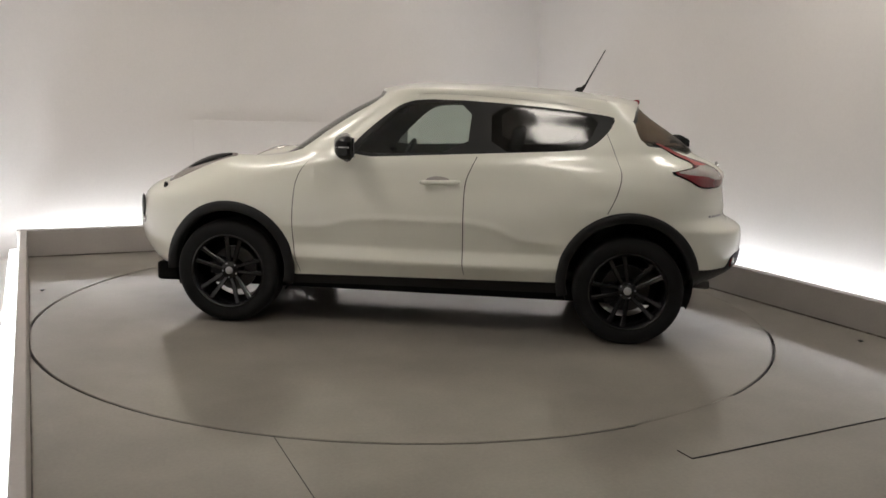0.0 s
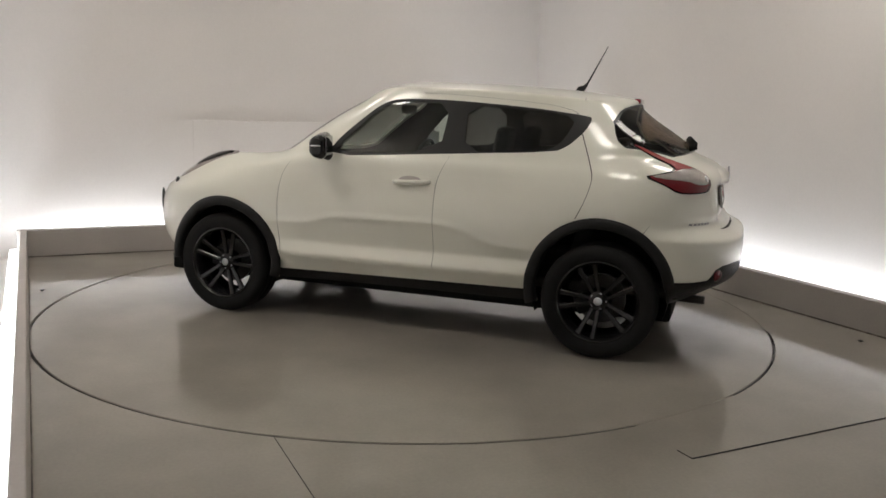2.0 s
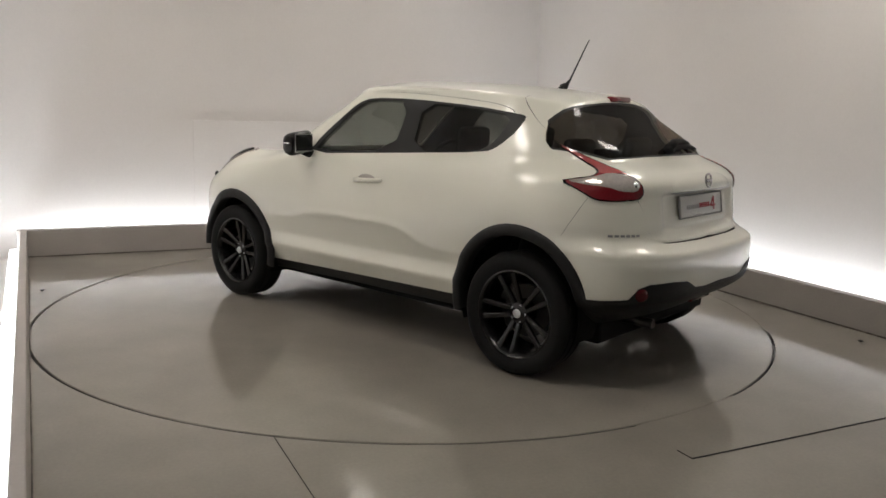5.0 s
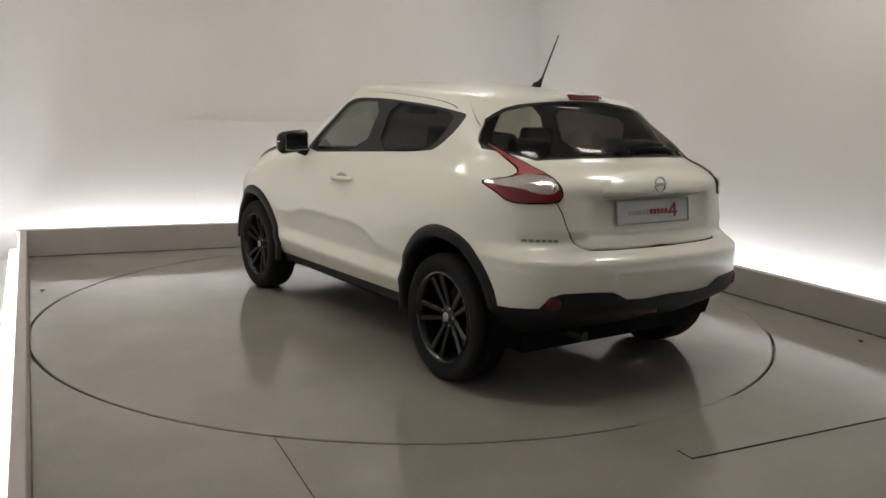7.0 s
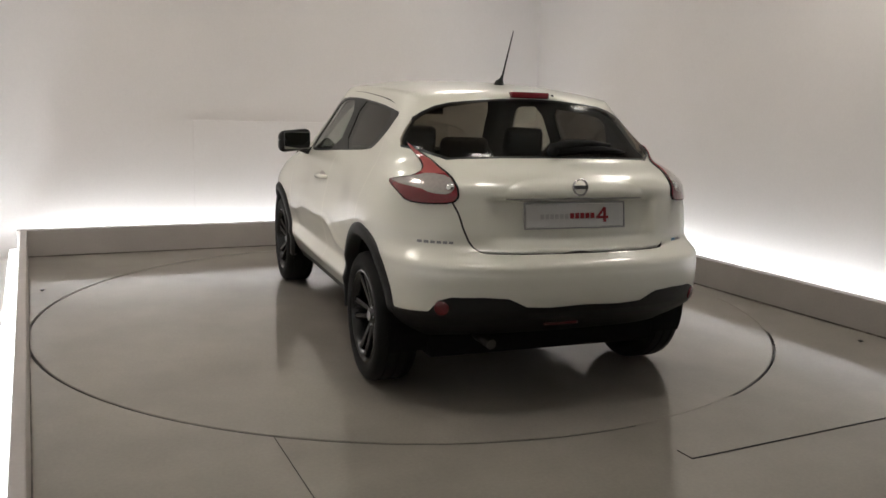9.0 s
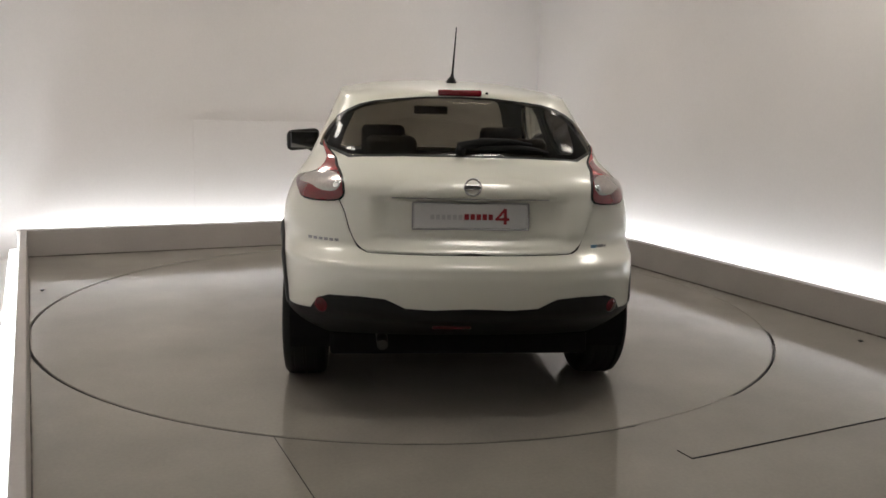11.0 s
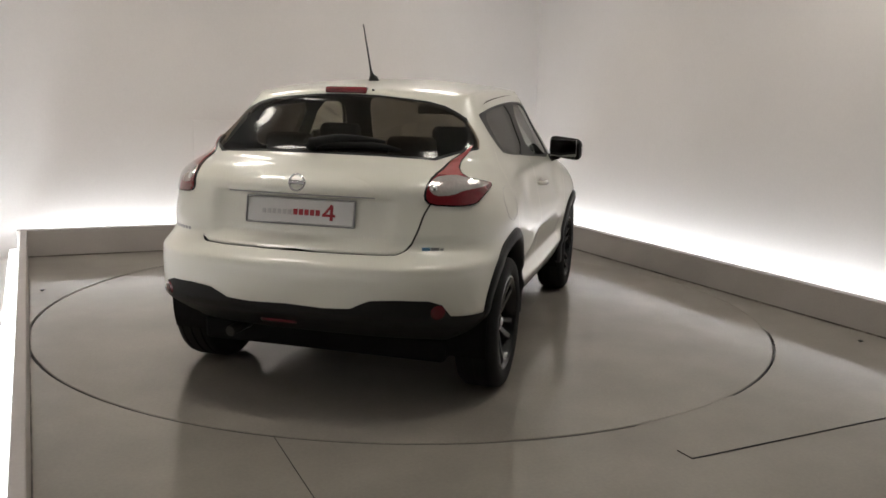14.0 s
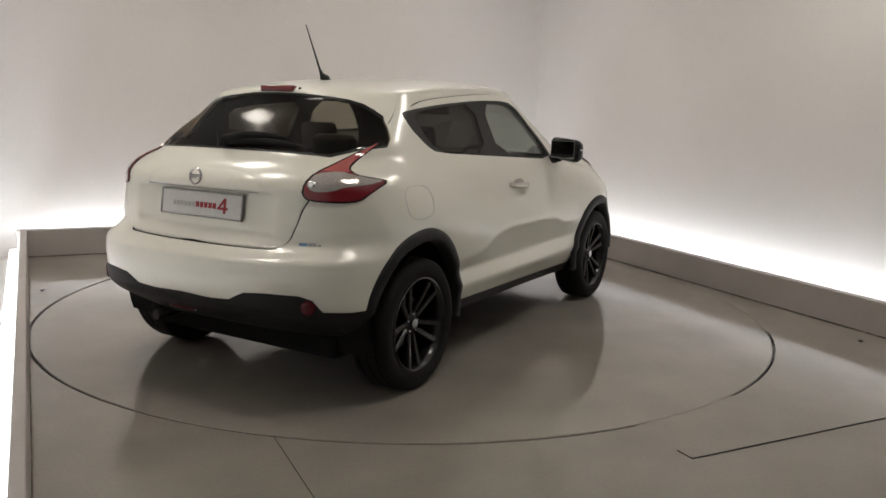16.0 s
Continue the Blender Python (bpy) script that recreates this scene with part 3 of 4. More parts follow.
    mark(bm, tag, REAR_GLASS, REAR_PANE, rear_flat, lambda c: c[0] < -1.0 and inside(REAR_LIMIT, side_flat(c)))
    mark(bm, tag, FRIT, REAR_PANE, rear_flat, lambda c: not inside(pane_in, rear_flat(c)), (REAR_GLASS,))
    mark(bm, tag, LAMP_RIM, lamp, oblique_flat, at_tail)
    mark(bm, tag, LAMP_RED, core, oblique_flat, at_tail)
    mark(bm, tag, LAMP_TOP, LAMP_UPPER, oblique_flat, at_tail, (LAMP_RED,))
    mark(bm, tag, LAMP_CLEAR, clear, oblique_flat, at_tail)
    mark(bm, tag, BUMPER, bump, rear_flat, low_tail)
    for c in (ARCH_R, ARCH_F):
        mark(bm, tag, HOLE, circle(*c), side_flat, any_left)
    for f in bm.faces:
        if f[tag] == PAINT:
            p = f.calc_center_median()
            if -1.34 < p.x < .42 and p.z > float(curve(ROOF, p.x)) - .050:
                f[tag] = ROOF_T
            elif p.x > .60 and p.z < 1.11:
                f[tag] = BONNET if p.z > .985 and p.y < .60 else NOSE if p.x > 1.60 and p.z < .84 else WING
            elif p.x < -1.35 and p.z < .757:
                f[tag] = TAIL_COVER
    return bm, tag


def pick(shell_bm, tag, values, inset=0.0):
    """The faces with these tags as a bmesh of their own."""
    bm = bmesh.new()
    way = bm.verts.layers.float_vector.new("way")
    made = {}
    for f in shell_bm.faces:
        if f[tag] in values:
            vs = []
            for v in f.verts:
                if v not in made:
                    made[v] = bm.verts.new(v.co - v.normal * inset)
                    made[v][way] = v.normal if abs(v.co.y) > 1e-4 else Vector((v.normal.x, 0, v.normal.z)).normalized()
                vs.append(made[v])
            bm.faces.new(vs)
    return bm


def flip(bm, both):
    """Mirrors a bmesh to the car's right side, or adds the mirrored half."""
    if both:
        copy = bmesh.ops.duplicate(bm, geom=bm.verts[:] + bm.edges[:] + bm.faces[:])["geom"]
        vs = [g for g in copy if isinstance(g, bmesh.types.BMVert)]
        fs = [g for g in copy if isinstance(g, bmesh.types.BMFace)]
    else:
        vs, fs = bm.verts[:], bm.faces[:]
    way = bm.verts.layers.float_vector["way"]
    for v in vs:
        v.co.y = -v.co.y
        v[way] = Vector((v[way][0], -v[way][1], v[way][2]))
    bmesh.ops.reverse_faces(bm, faces=fs)
    if both:
        for v in bm.verts:
            if abs(v.co.y) < 2e-4:
                v.co.y = 0
        bmesh.ops.remove_doubles(bm, verts=[v for v in bm.verts if abs(v.co.y) < 2e-4], dist=3e-4)
    return bm


def thick(bm, depth):
    """Gives a skin an inward thickness along its rim."""
    rim = [e for e in bm.edges if len(e.link_faces) == 1]
    bm.normal_update()
    n = {v: v.normal.copy() for e in rim for v in e.verts}
    r = bmesh.ops.extrude_edge_only(bm, edges=rim)
    old = {tuple(round(c, 6) for c in v.co): v for v in n}
    for v in (g for g in r["geom"] if isinstance(g, bmesh.types.BMVert)):
        o = old.get(tuple(round(c, 6) for c in v.co))
        if o is not None and abs(v.co.y) > 1e-3:
            v.co = v.co - n[o] * depth
    return bm


def skin(name, shell_bm, tag, values, material, parent, label="", both=True, right=False, inset=0.0, depth=0.012):
    bm = pick(shell_bm, tag, values, inset)
    if depth:
        thick(bm, depth)
    if both or right:
        flip(bm, both)
    ob = part(name, bm, material, parent, label, smooth=True)
    me = ob.data
    normals = np.zeros(len(me.vertices) * 3)
    me.attributes["way"].data.foreach_get("vector", normals)
    me.normals_split_custom_set_from_vertices(normals.reshape(-1, 3).tolist())
    return ob


def wheel_parts():
    """One wheel about the y axis, its outer face towards +y."""
    wheel = new("wheel")
    bm = bmesh.new()
    prof = [(.232, .088), (.250, .100), (.285, .108), (.312, .102), (.328, .088), (.334, .066), (.3335, .060), (.328, .058), (.328, .050), (.334, .048), (.334, .008), (.328, .006), (.328, -.006),
            (.334, -.008), (.334, -.048), (.328, -.050), (.328, -.058), (.3335, -.060), (.334, -.066), (.328, -.088), (.312, -.102), (.285, -.108), (.250, -.100), (.232, -.088), (.220, -.05), (.220, .05)]
    revolve(bm, prof, 72, "y", close=True)
    part("tyre", bm, M_TYRE, wheel, "worn black rubber tyre", smooth=True).data.set_sharp_from_angle(angle=radians(40))
    bm = bmesh.new()
    revolve(bm, [(.238, .092), (.240, .098), (.232, .100), (.222, .090), (.214, .06), (.205, .02), (.195, -.09), (.215, -.092), (.232, -.09), (.222, .04)], 64, "y", close=True)
    revolve(bm, [(.0001, .066), (.028, .066), (.034, .060), (.056, .052), (.066, .030), (.070, -.02), (.0001, -.02)], 32, "y")
    rim = part("rim", bm, M_RIM, wheel, "gloss black alloy rim", smooth=True)
    rim.data.set_sharp_from_angle(angle=radians(40))
    for i in range(5):
        for lean in (-1, 1):
            bm = bmesh.new()
            a = 2 * math.pi * i / 5 + math.pi / 2
            secs = []
            for r, w, y, dep in ((.045, .013, .050, .03), (.09, .014, .058, .028), (.15, .015, .070, .026), (.205, .017, .082, .026), (.228, .019, .086, .03)):
                off = lean * (.016 + .030 * (r - .045) / .18)
                secs.append([(r, off - w, y - .006), (r, off - w * .6, y), (r, off + w * .6, y), (r, off + w, y - .006), (r, off + w * .8, y - dep), (r, off - w * .8, y - dep)])
            rings = [[bm.verts.new((q[0] * math.cos(a) - q[1] * math.sin(a), q[2], q[0] * math.sin(a) + q[1] * math.cos(a))) for q in s] for s in secs]
            for p, q in zip(rings, rings[1:]):
                for k in range(6):
                    bm.faces.new((p[k], p[(k + 1) % 6], q[(k + 1) % 6], q[k]))
            bm.faces.new(rings[0])
            bm.faces.new(rings[-1])
            bmesh.ops.recalc_face_normals(bm, faces=bm.faces)
            part("spoke", bm, M_RIM, rim)
    for i in range(5):
        bm = bmesh.new()
        a = 2 * math.pi * i / 5 + math.pi / 2 + math.pi / 5
        revolve(bm, [(.0001, .056), (.008, .056), (.009, .045), (.009, .02)], 10, "y")
        bmesh.ops.translate(bm, verts=bm.verts, vec=(.042 * math.cos(a), 0, .042 * math.sin(a)))
        part("wheel_nut", bm, M_BARE, rim, "small bare metal nut")
    bm = bmesh.new()
    revolve(bm, [(.0001, .070), (.018, .070), (.024, .067), (.025, .06)], 24, "y")
    part("centre_cap", bm, M_BARE, wheel, "silver centre cap", smooth=True)
    bm = bmesh.new()
    revolve(bm, [(.04, -.03), (.145, -.03), (.145, -.055), (.04, -.055)], 40, "y", close=True)
    part("brake_disc", bm, M_STEEL, wheel, "dull steel brake disc")
    bm = bmesh.new()
    box(bm, .06, -.07, -.06, .15, .0, .06, .012)
    part("brake_caliper", bm, M_CLAD, wheel)
    return wheel


def build_car():
    car = tagged(new("car"), "white compact crossover car with black wheels on a turntable", "car")
    bm, tag = car_shell()
    bm.normal_update()
    tree = bvhtree.BVHTree.FromBMesh(bm)

    def side_y(x, z, fallback=.85):
        hit = tree.ray_cast(Vector((x, 2, z)), Vector((0, -1, 0)))
        return hit[0].y if hit[0] is not None else fallback

    def rear_x(y, z, fallback=-2.0):
        hit = tree.ray_cast(Vector((-4, max(abs(y), .004), z)), Vector((1, 0, 0)))
        return hit[0].x if hit[0] is not None else fallback

    def top_z(x, y):
        hit = tree.ray_cast(Vector((x, max(abs(y), .004), 3)), Vector((0, 0, -1)))
        return hit[0].z if hit[0] is not None else 1.5

    skin("body", bm, tag, (PAINT,), M_PAINT, car, "pearl white painted bodyshell")
    skin("roof", bm, tag, (ROOF_T,), M_PAINT, car, "pearl white roof", depth=0)
    skin("bonnet", bm, tag, (BONNET,), M_PAINT, car, "pearl white bonnet", depth=0)
    skin("front_bumper", bm, tag, (NOSE,), M_PAINT, car, "pearl white front bumper", depth=0)
    skin("rear_bumper", bm, tag, (TAIL_COVER,), M_PAINT, car, "pearl white rear bumper", depth=.008)
    gate = skin("tailgate", bm, tag, (GATE,), M_PAINT, car, "pearl white tailgate")
    skin("bumper_cladding", bm, tag, (BUMPER,), M_CLAD, car, "textured black plastic lower bumper", inset=-.007, depth=.03)
    skin("sill_cladding", bm, tag, (SILL,), M_CLAD, car, "textured black plastic sill cladding")
    skin("rear_window", bm, tag, (REAR_GLASS,), M_BACKLIGHT, gate, "dark tinted rear window", depth=0)
    skin("window_border", bm, tag, (FRIT,), M_TRIM, gate, "black printed window border", depth=0)
    skin("windscreen", bm, tag, (SCREEN,), M_SCREEN, car, "windscreen with the dark dashboard reflection put into its tint", depth=0)
    skin("lining", bm, tag, (PAINT, GAP_T, GATE, DOOR_F, DOOR_R, TRIM, BONNET, WING, TAIL_COVER), M_LINER, car, "dark cabin lining", inset=.03, depth=0)
    skin("headlining", bm, tag, (ROOF_T,), M_HEADLINE, car, "pale cloth headlining", inset=.028, depth=0)
    for right in (False, True):
        skin("front_wing", bm, tag, (WING,), M_PAINT, car, "pearl white front wing", False, right, depth=.008)
        door = skin("front_door", bm, tag, (DOOR_F,), M_PAINT, car, "pearl white front door", False, right)
        skin("window_trim", bm, tag, (TRIM,), M_TRIM, car, "satin black window surround", False, right)
        skin("front_window", bm, tag, (GLASS_F,), M_GLASS, door, "clear side window", False, right, inset=.004, depth=0)
        rear = skin("rear_door", bm, tag, (DOOR_R,), M_PAINT, car, "pearl white rear door", False, right)
        skin("rear_side_window", bm, tag, (GLASS_R,), M_TINT, rear, "dark privacy side window", False, right, inset=.004, depth=0)
        lamp = skin("tail_lamp", bm, tag, (LAMP_RED,), M_RED, car, "red boomerang-shaped tail lamp", False, right, inset=-.010, depth=.02)
        skin("upper_lens", bm, tag, (LAMP_TOP,), M_PINK, lamp, "pinkish red upper lens", False, right, inset=-.010, depth=.02)
        skin("lamp_gasket", bm, tag, (LAMP_RIM,), M_GLOSS, lamp, "black lamp gasket", False, right, inset=-.006, depth=.02)
        skin("clear_lens", bm, tag, (LAMP_CLEAR,), M_CLEAR, lamp, "silvery clear lens", False, right, inset=-.012, depth=.02)
        lb = bmesh.new()
        bmesh.ops.create_uvsphere(lb, u_segments=16, v_segments=10, radius=1)
        bmesh.ops.transform(lb, matrix=Matrix.Translation((rear_x(.60, 1.046) + .006, (-1 if right else 1) * .60, 1.046)) @ Matrix.Diagonal((.022, .026, .024, 1)), verts=lb.verts)
        part("bulb_lens", lb, M_CHROME, lamp, "bright round bulb lens", smooth=True)
        s = -1 if right else 1
        # arch trims and wheel wells
        for cx, cz, r in (ARCH_R, ARCH_F):
            tb = bmesh.new()
            rings = []
            for i in range(49):
                a0, a1 = (-14, 176) if cx < 0 else (-5, 194)
                a = radians(a0) + radians(a1 - a0) * i / 48
                ring = []
                for dr, dy in ((-.012, -.05), (-.010, .012), (.0, .022), (.035, .018), (.050, .010), (.054, -.004)):
                    ca, sa = math.cos(a), math.sin(a)
                    yy = side_y(cx + (r + .056) * ca, max(cz + (r + .056) * sa, .26))
                    yy = max(yy, .845 if cx > 0 or a < radians(125) else .845 - .075 * (math.degrees(a) - 125) / 50)
                    ring.append(tb.verts.new((cx + (r + dr) * ca, s * (yy + dy), cz + (r + dr) * sa)))
                rings.append(ring)
            for p, q in zip(rings, rings[1:]):
                for k in range(len(p) - 1):
                    tb.faces.new((p[k], p[k + 1], q[k + 1], q[k]))
            tb.faces.new(rings[0])
            tb.faces.new(rings[-1])
            bmesh.ops.recalc_face_normals(tb, faces=tb.faces)
            part("arch_trim", tb, M_CLAD, car, "textured black plastic wheel arch trim", smooth=True)
            wb = bmesh.new()
            revolve(wb, [(r + .012, .83 * s), (r + .012, .50 * s), (.05, .50 * s)], 48, "y")
            bmesh.ops.translate(wb, verts=wb.verts, vec=(cx, 0, cz))
            bmesh.ops.delete(wb, geom=[v for v in wb.verts if v.co.z < .21], context="VERTS")
            part("wheel_well", wb, M_UNDER, car, "dark wheel well lining")
        # door handle
        hb = bmesh.new()
        hy = side_y(-.10, .972)
        tube(hb, [(.030, hy - .004, .950), (.005, hy + .022, .952), (-.035, hy + .033, .954), (-.125, hy + .033, .958), (-.18, hy + .024, .960), (-.21, hy - .004, .962)], [.010, .014, .015, .015, .014, .010], 10)
        for v in hb.verts:
            v.co.y *= s
        if right:
            bmesh.ops.reverse_faces(hb, faces=hb.faces)
        part("handle", hb, M_PAINT, door, "white pull handle", smooth=True)
        # flat grey disc: the shade of a handle recess is put into its colour
        hb = bmesh.new()
        bmesh.ops.create_uvsphere(hb, u_segments=20, v_segments=10, radius=1)
        bmesh.ops.transform(hb, matrix=Matrix.Translation((-.08, s * (hy + .002), .964)) @ Matrix.Diagonal((.075, .004, .028, 1)), verts=hb.verts)
        part("handle_recess_shade", hb, M_KERB, door, "flat grey disc with the handle recess shade put into its colour", smooth=True)
        # side mirror
        mirror = new("side_mirror")
        mirror.parent = car
        lean = Matrix.Translation((.495, s * .908, 0)) @ Matrix.Rotation(s * radians(17), 4, "Z") @ Matrix.Translation((-.495, -s * .908, 0))
        mb = bmesh.new()
        box(mb, -.055, -.122, -.078, .055, .122, .078, .042, 4)
        for v in mb.verts:
            k = (v.co.x + .055) / .11
            v.co.z *= 1 - .35 * k * k
            v.co.y *= 1 - .22 * k * k
            v.co.z += .010 * (-v.co.y * s) / .115
        bmesh.ops.translate(mb, verts=mb.verts, vec=(.495, s * .908, 1.156))
        bmesh.ops.transform(mb, matrix=lean, verts=mb.verts)
        part("mirror_housing", mb, M_GLOSS, mirror, "gloss black mirror housing", smooth=True)
        mb = bmesh.new()
        box(mb, -.004, -.098, -.058, .004, .098, .058, .003, 2)
        bmesh.ops.translate(mb, verts=mb.verts, vec=(.439, s * .908, 1.156))
        bmesh.ops.transform(mb, matrix=lean, verts=mb.verts)
        part("mirror_glass", mb, M_MIRROR, mirror, "mirror glass", smooth=False)
        mb = bmesh.new()
        tube(mb, [(.50, s * .86, 1.10), (.50, s * .81, 1.085), (.49, s * .76, 1.08)], [.022, .026, .034], 10)
        part("mirror_arm", mb, M_GLOSS, mirror, smooth=True)
        mb = bmesh.new()
        tube(mb, [(.47, s * 1.027, 1.157), (.515, s * 1.018, 1.157), (.541, s * .985, 1.156), (.551, s * .93, 1.155), (.551, s * .87, 1.154)], .006, 6)
        bmesh.ops.transform(mb, matrix=lean, verts=mb.verts)
        part("mirror_strip", mb, M_CHROME, mirror, "thin silver strip", smooth=True)
        # lamp on top of the wing
        lb = bmesh.new()
        grid = []
        for i in range(13):
            row = []
            t = i / 12
            x = 1.72 - .46 * t
            half = .060 * math.sin(math.pi * min(t * .9 + .06, 1)) + .008
            for j in range(7):
                y = .66 + half * (j / 3 - 1)
                row.append(lb.verts.new((x, s * y, top_z(x, y) + .012 * (1 - (j / 3 - 1) ** 2) + .004)))
            grid.append(row)
        for p, q in zip(grid, grid[1:]):
            for k in range(6):
                lb.faces.new((p[k], p[k + 1], q[k + 1], q[k]))
        bmesh.ops.recalc_face_normals(lb, faces=lb.faces)
        thick(lb, .02)
        part("front_lamp", lb, M_CLEAR, car, "narrow clear lamp on top of the wing", smooth=True)
        lb = bmesh.new()
        for i in range(9):
            t = i / 8
            x = 1.58 - .29 * t
            half = .036 * math.sin(math.pi * min(t * .85 + .1, 1)) + .004
            row = [lb.verts.new((x, s * (.675 + half * (j / 2 - 1)), top_z(x, .675 + half * (j / 2 - 1)) + .017 + .004 * (1 - (j / 2 - 1) ** 2))) for j in range(5)]
            if i:
                for k in range(4):
                    lb.faces.new((last[k], last[k + 1], row[k + 1], row[k]))
            last = row
        bmesh.ops.recalc_face_normals(lb, faces=lb.faces)
        thick(lb, .012)
        part("lamp_core", lb, M_GLOSS, car, "dark core of the wing lamp", smooth=True)
        # round headlamp and intake at the nose
        lb = bmesh.new()
        revolve(lb, [(.0001, .02), (.06, .012), (.085, -.004), (.095, -.03)], 28, "x")
        bmesh.ops.transform(lb, matrix=Matrix.Translation((1.93, s * .60, .62)) @ Matrix.Rotation(s * radians(38), 4, "Z"), verts=lb.verts)
        part("headlamp", lb, M_CLEAR, car, "round headlamp in the nose", smooth=True)
        for name, ny, nz, sy, sz, mt in (("grille_end", .60, .70, .055, .085, M_GLOSS), ("side_marker", .70, .855, .026, .026, M_CLAD)):
            nb = bmesh.new()
            hit = tree.ray_cast(Vector((4, ny, nz)), Vector((-1, 0, 0)))
            nx = hit[0].x if hit[0] is not None else 1.9
            bmesh.ops.create_uvsphere(nb, u_segments=16, v_segments=10, radius=1)
            bmesh.ops.transform(nb, matrix=Matrix.Translation((nx, s * ny, nz)) @ Matrix.Rotation(s * radians(35), 4, "Z") @ Matrix.Diagonal((.014, sy, sz, 1)), verts=nb.verts)
            part(name, nb, mt, car, smooth=True)
        # rear reflector in the black bumper
        rb = bmesh.new()
        hit = tree.ray_cast(Vector((-4, .668, .518)), Vector((1, 0, 0)))
        spot, out_way = (hit[0], hit[1]) if hit[0] is not None else (Vector((-1.85, .668, .518)), Vector((-.8, .6, 0)))
        if out_way.x > 0:
            out_way = -out_way
        spot = spot + out_way * .008
        turn = Vector((out_way.x, out_way.y * s, out_way.z)).to_track_quat("X", "Z").to_matrix().to_4x4()
        bmesh.ops.create_uvsphere(rb, u_segments=20, v_segments=12, radius=1)
        bmesh.ops.transform(rb, matrix=Matrix.Translation((spot.x, spot.y * s, spot.z)) @ turn @ Matrix.Diagonal((.009, .036, .034, 1)), verts=rb.verts)
        part("reflector", rb, M_DARKRED, car, "round red rear reflector", smooth=True)
    # fuel flap in the right rear quarter: a thin shut line
    fb = bmesh.new()
    outline = rounded([(-1.40, .87), (-1.17, .87), (-1.17, 1.03), (-1.40, 1.03)], 3)
    outline = outline + outline[:1]
    tube(fb, [(x, -side_y(x, z) - .0002, z) for x, z in outline], .0013, 5)
    part("fuel_flap", fb, M_PALE, car, "thin shut line of the fuel flap", smooth=True)
    # underside
    ub = bmesh.new()
    box(ub, -1.66, -.64, .205, 1.85, .64, .33, .02)
    # lower axle and tank block, added to keep light from passing beneath
    box(ub, -1.50, -.42, .18, -.85, .30, .24, .03)
    part("underbody", ub, M_UNDER, car, "dark underbody")
    # spoiler lamp, badge, plate, wiper, aerial
    x = rear_x(.0, 1.480)
    sb = bmesh.new()
    box(sb, -.02, -.112, -.017, .02, .112, .017, .010, 3, Matrix.Translation((x + .014, 0, 1.481)))
    part("brake_lamp", sb, M_RED, gate, "red high-level brake lamp", smooth=True)
    sb = bmesh.new()
    bmesh.ops.create_uvsphere(sb, u_segments=10, v_segments=8, radius=.008, matrix=Matrix.Translation((rear_x(.14, 1.482), -.14, 1.482)))
    part("washer_jet", sb, M_CLAD, gate)
    x = rear_x(0, 1.05)
    gb = bmesh.new()
    n = 25
    grip = []
    for i in range(n):
        y = -.385 + .77 * i / (n - 1)
        e = max(0, 1 - abs(y / .385) ** 5)
        row = []
        for j, (zz, out_) in enumerate(((1.006, .004), (1.007, .022), (1.012, .027), (1.05, .020), (1.085, .008), (1.098, -.002))):
            z2 = 1.002 + (zz - 1.002) * (.30 + .70 * e)
            row.append(gb.verts.new((rear_x(y, z2) + .004 - (out_ + .004) * e, y, z2)))
        grip.append(row)
    for p, q in zip(grip, grip[1:]):
        for k in range(5):
            gb.faces.new((p[k], p[k + 1], q[k + 1], q[k]))
    bmesh.ops.recalc_face_normals(gb, faces=gb.faces)
    part("gate_moulding", gb, M_PAINT, gate, "white moulding over the plate", smooth=True)
    # thin grey tube stands in for the shadow below the lip
    gb = bmesh.new()
    tube(gb, [(rear_x(-.36 + .06 * k, 1.001) - .008, -.36 + .06 * k, 1.001) for k in range(13)], .0028, 6)
    part("moulding_shadow", gb, M_GREY, gate, "grey line standing in for the shadow under the moulding")
    bb = bmesh.new()
    revolve(bb, [(.040, .004), (.0415, .010), (.038, .014), (.033, .012), (.032, .004)], 36, "x")
    box(bb, .004, -.042, -.009, .013, .042, .009, .003, 1)
    bmesh.ops.transform(bb, matrix=Matrix.Translation((x - .016, 0, 1.056)) @ Matrix.Rotation(radians(180), 4, "Z") @ Matrix.Rotation(radians(-6), 4, "Y"), verts=bb.verts)
    part("badge", bb, M_EMBLEM, gate, "round chrome emblem with a crossbar", smooth=False)
    px = rear_x(0, .92) - .006
    tilt = math.degrees(math.atan2(rear_x(0, .97) - rear_x(0, .87), .10))
    at = Matrix.Translation((px, 0, .922)) @ Matrix.Rotation(radians(tilt), 4, "Y")
    pb = bmesh.new()
    box(pb, -.006, -.262, -.057, .004, .262, .057, .004, 1, at)
    plate = part("plate", pb, M_PLATE, gate, "white display plate with grey and red bars")
    pb = bmesh.new()
    for q in ((-.269, -.063, .269, -.057), (-.269, .057, .269, .063), (-.269, -.057, -.262, .057), (.262, -.057, .269, .057)):
        box(pb, -.010, q[0], q[1], .004, q[2], q[3], .003, 1, at)
    part("plate_surround", pb, M_GREY, gate, "grey plate surround")
    bars = [(.185 - .0255 * k, .017, .022, M_PALE) for k in range(6)] + [(.030 - .0275 * k, .020, .026, M_PRINT_RED) for k in range(5)]
    for y0, w, h, mt in bars:
        pb = bmesh.new()
        box(pb, -.0085, y0 - w, -.016, -.005, y0, -.016 + h, 0, 1, at)
        part("print_bar", pb, mt, plate)
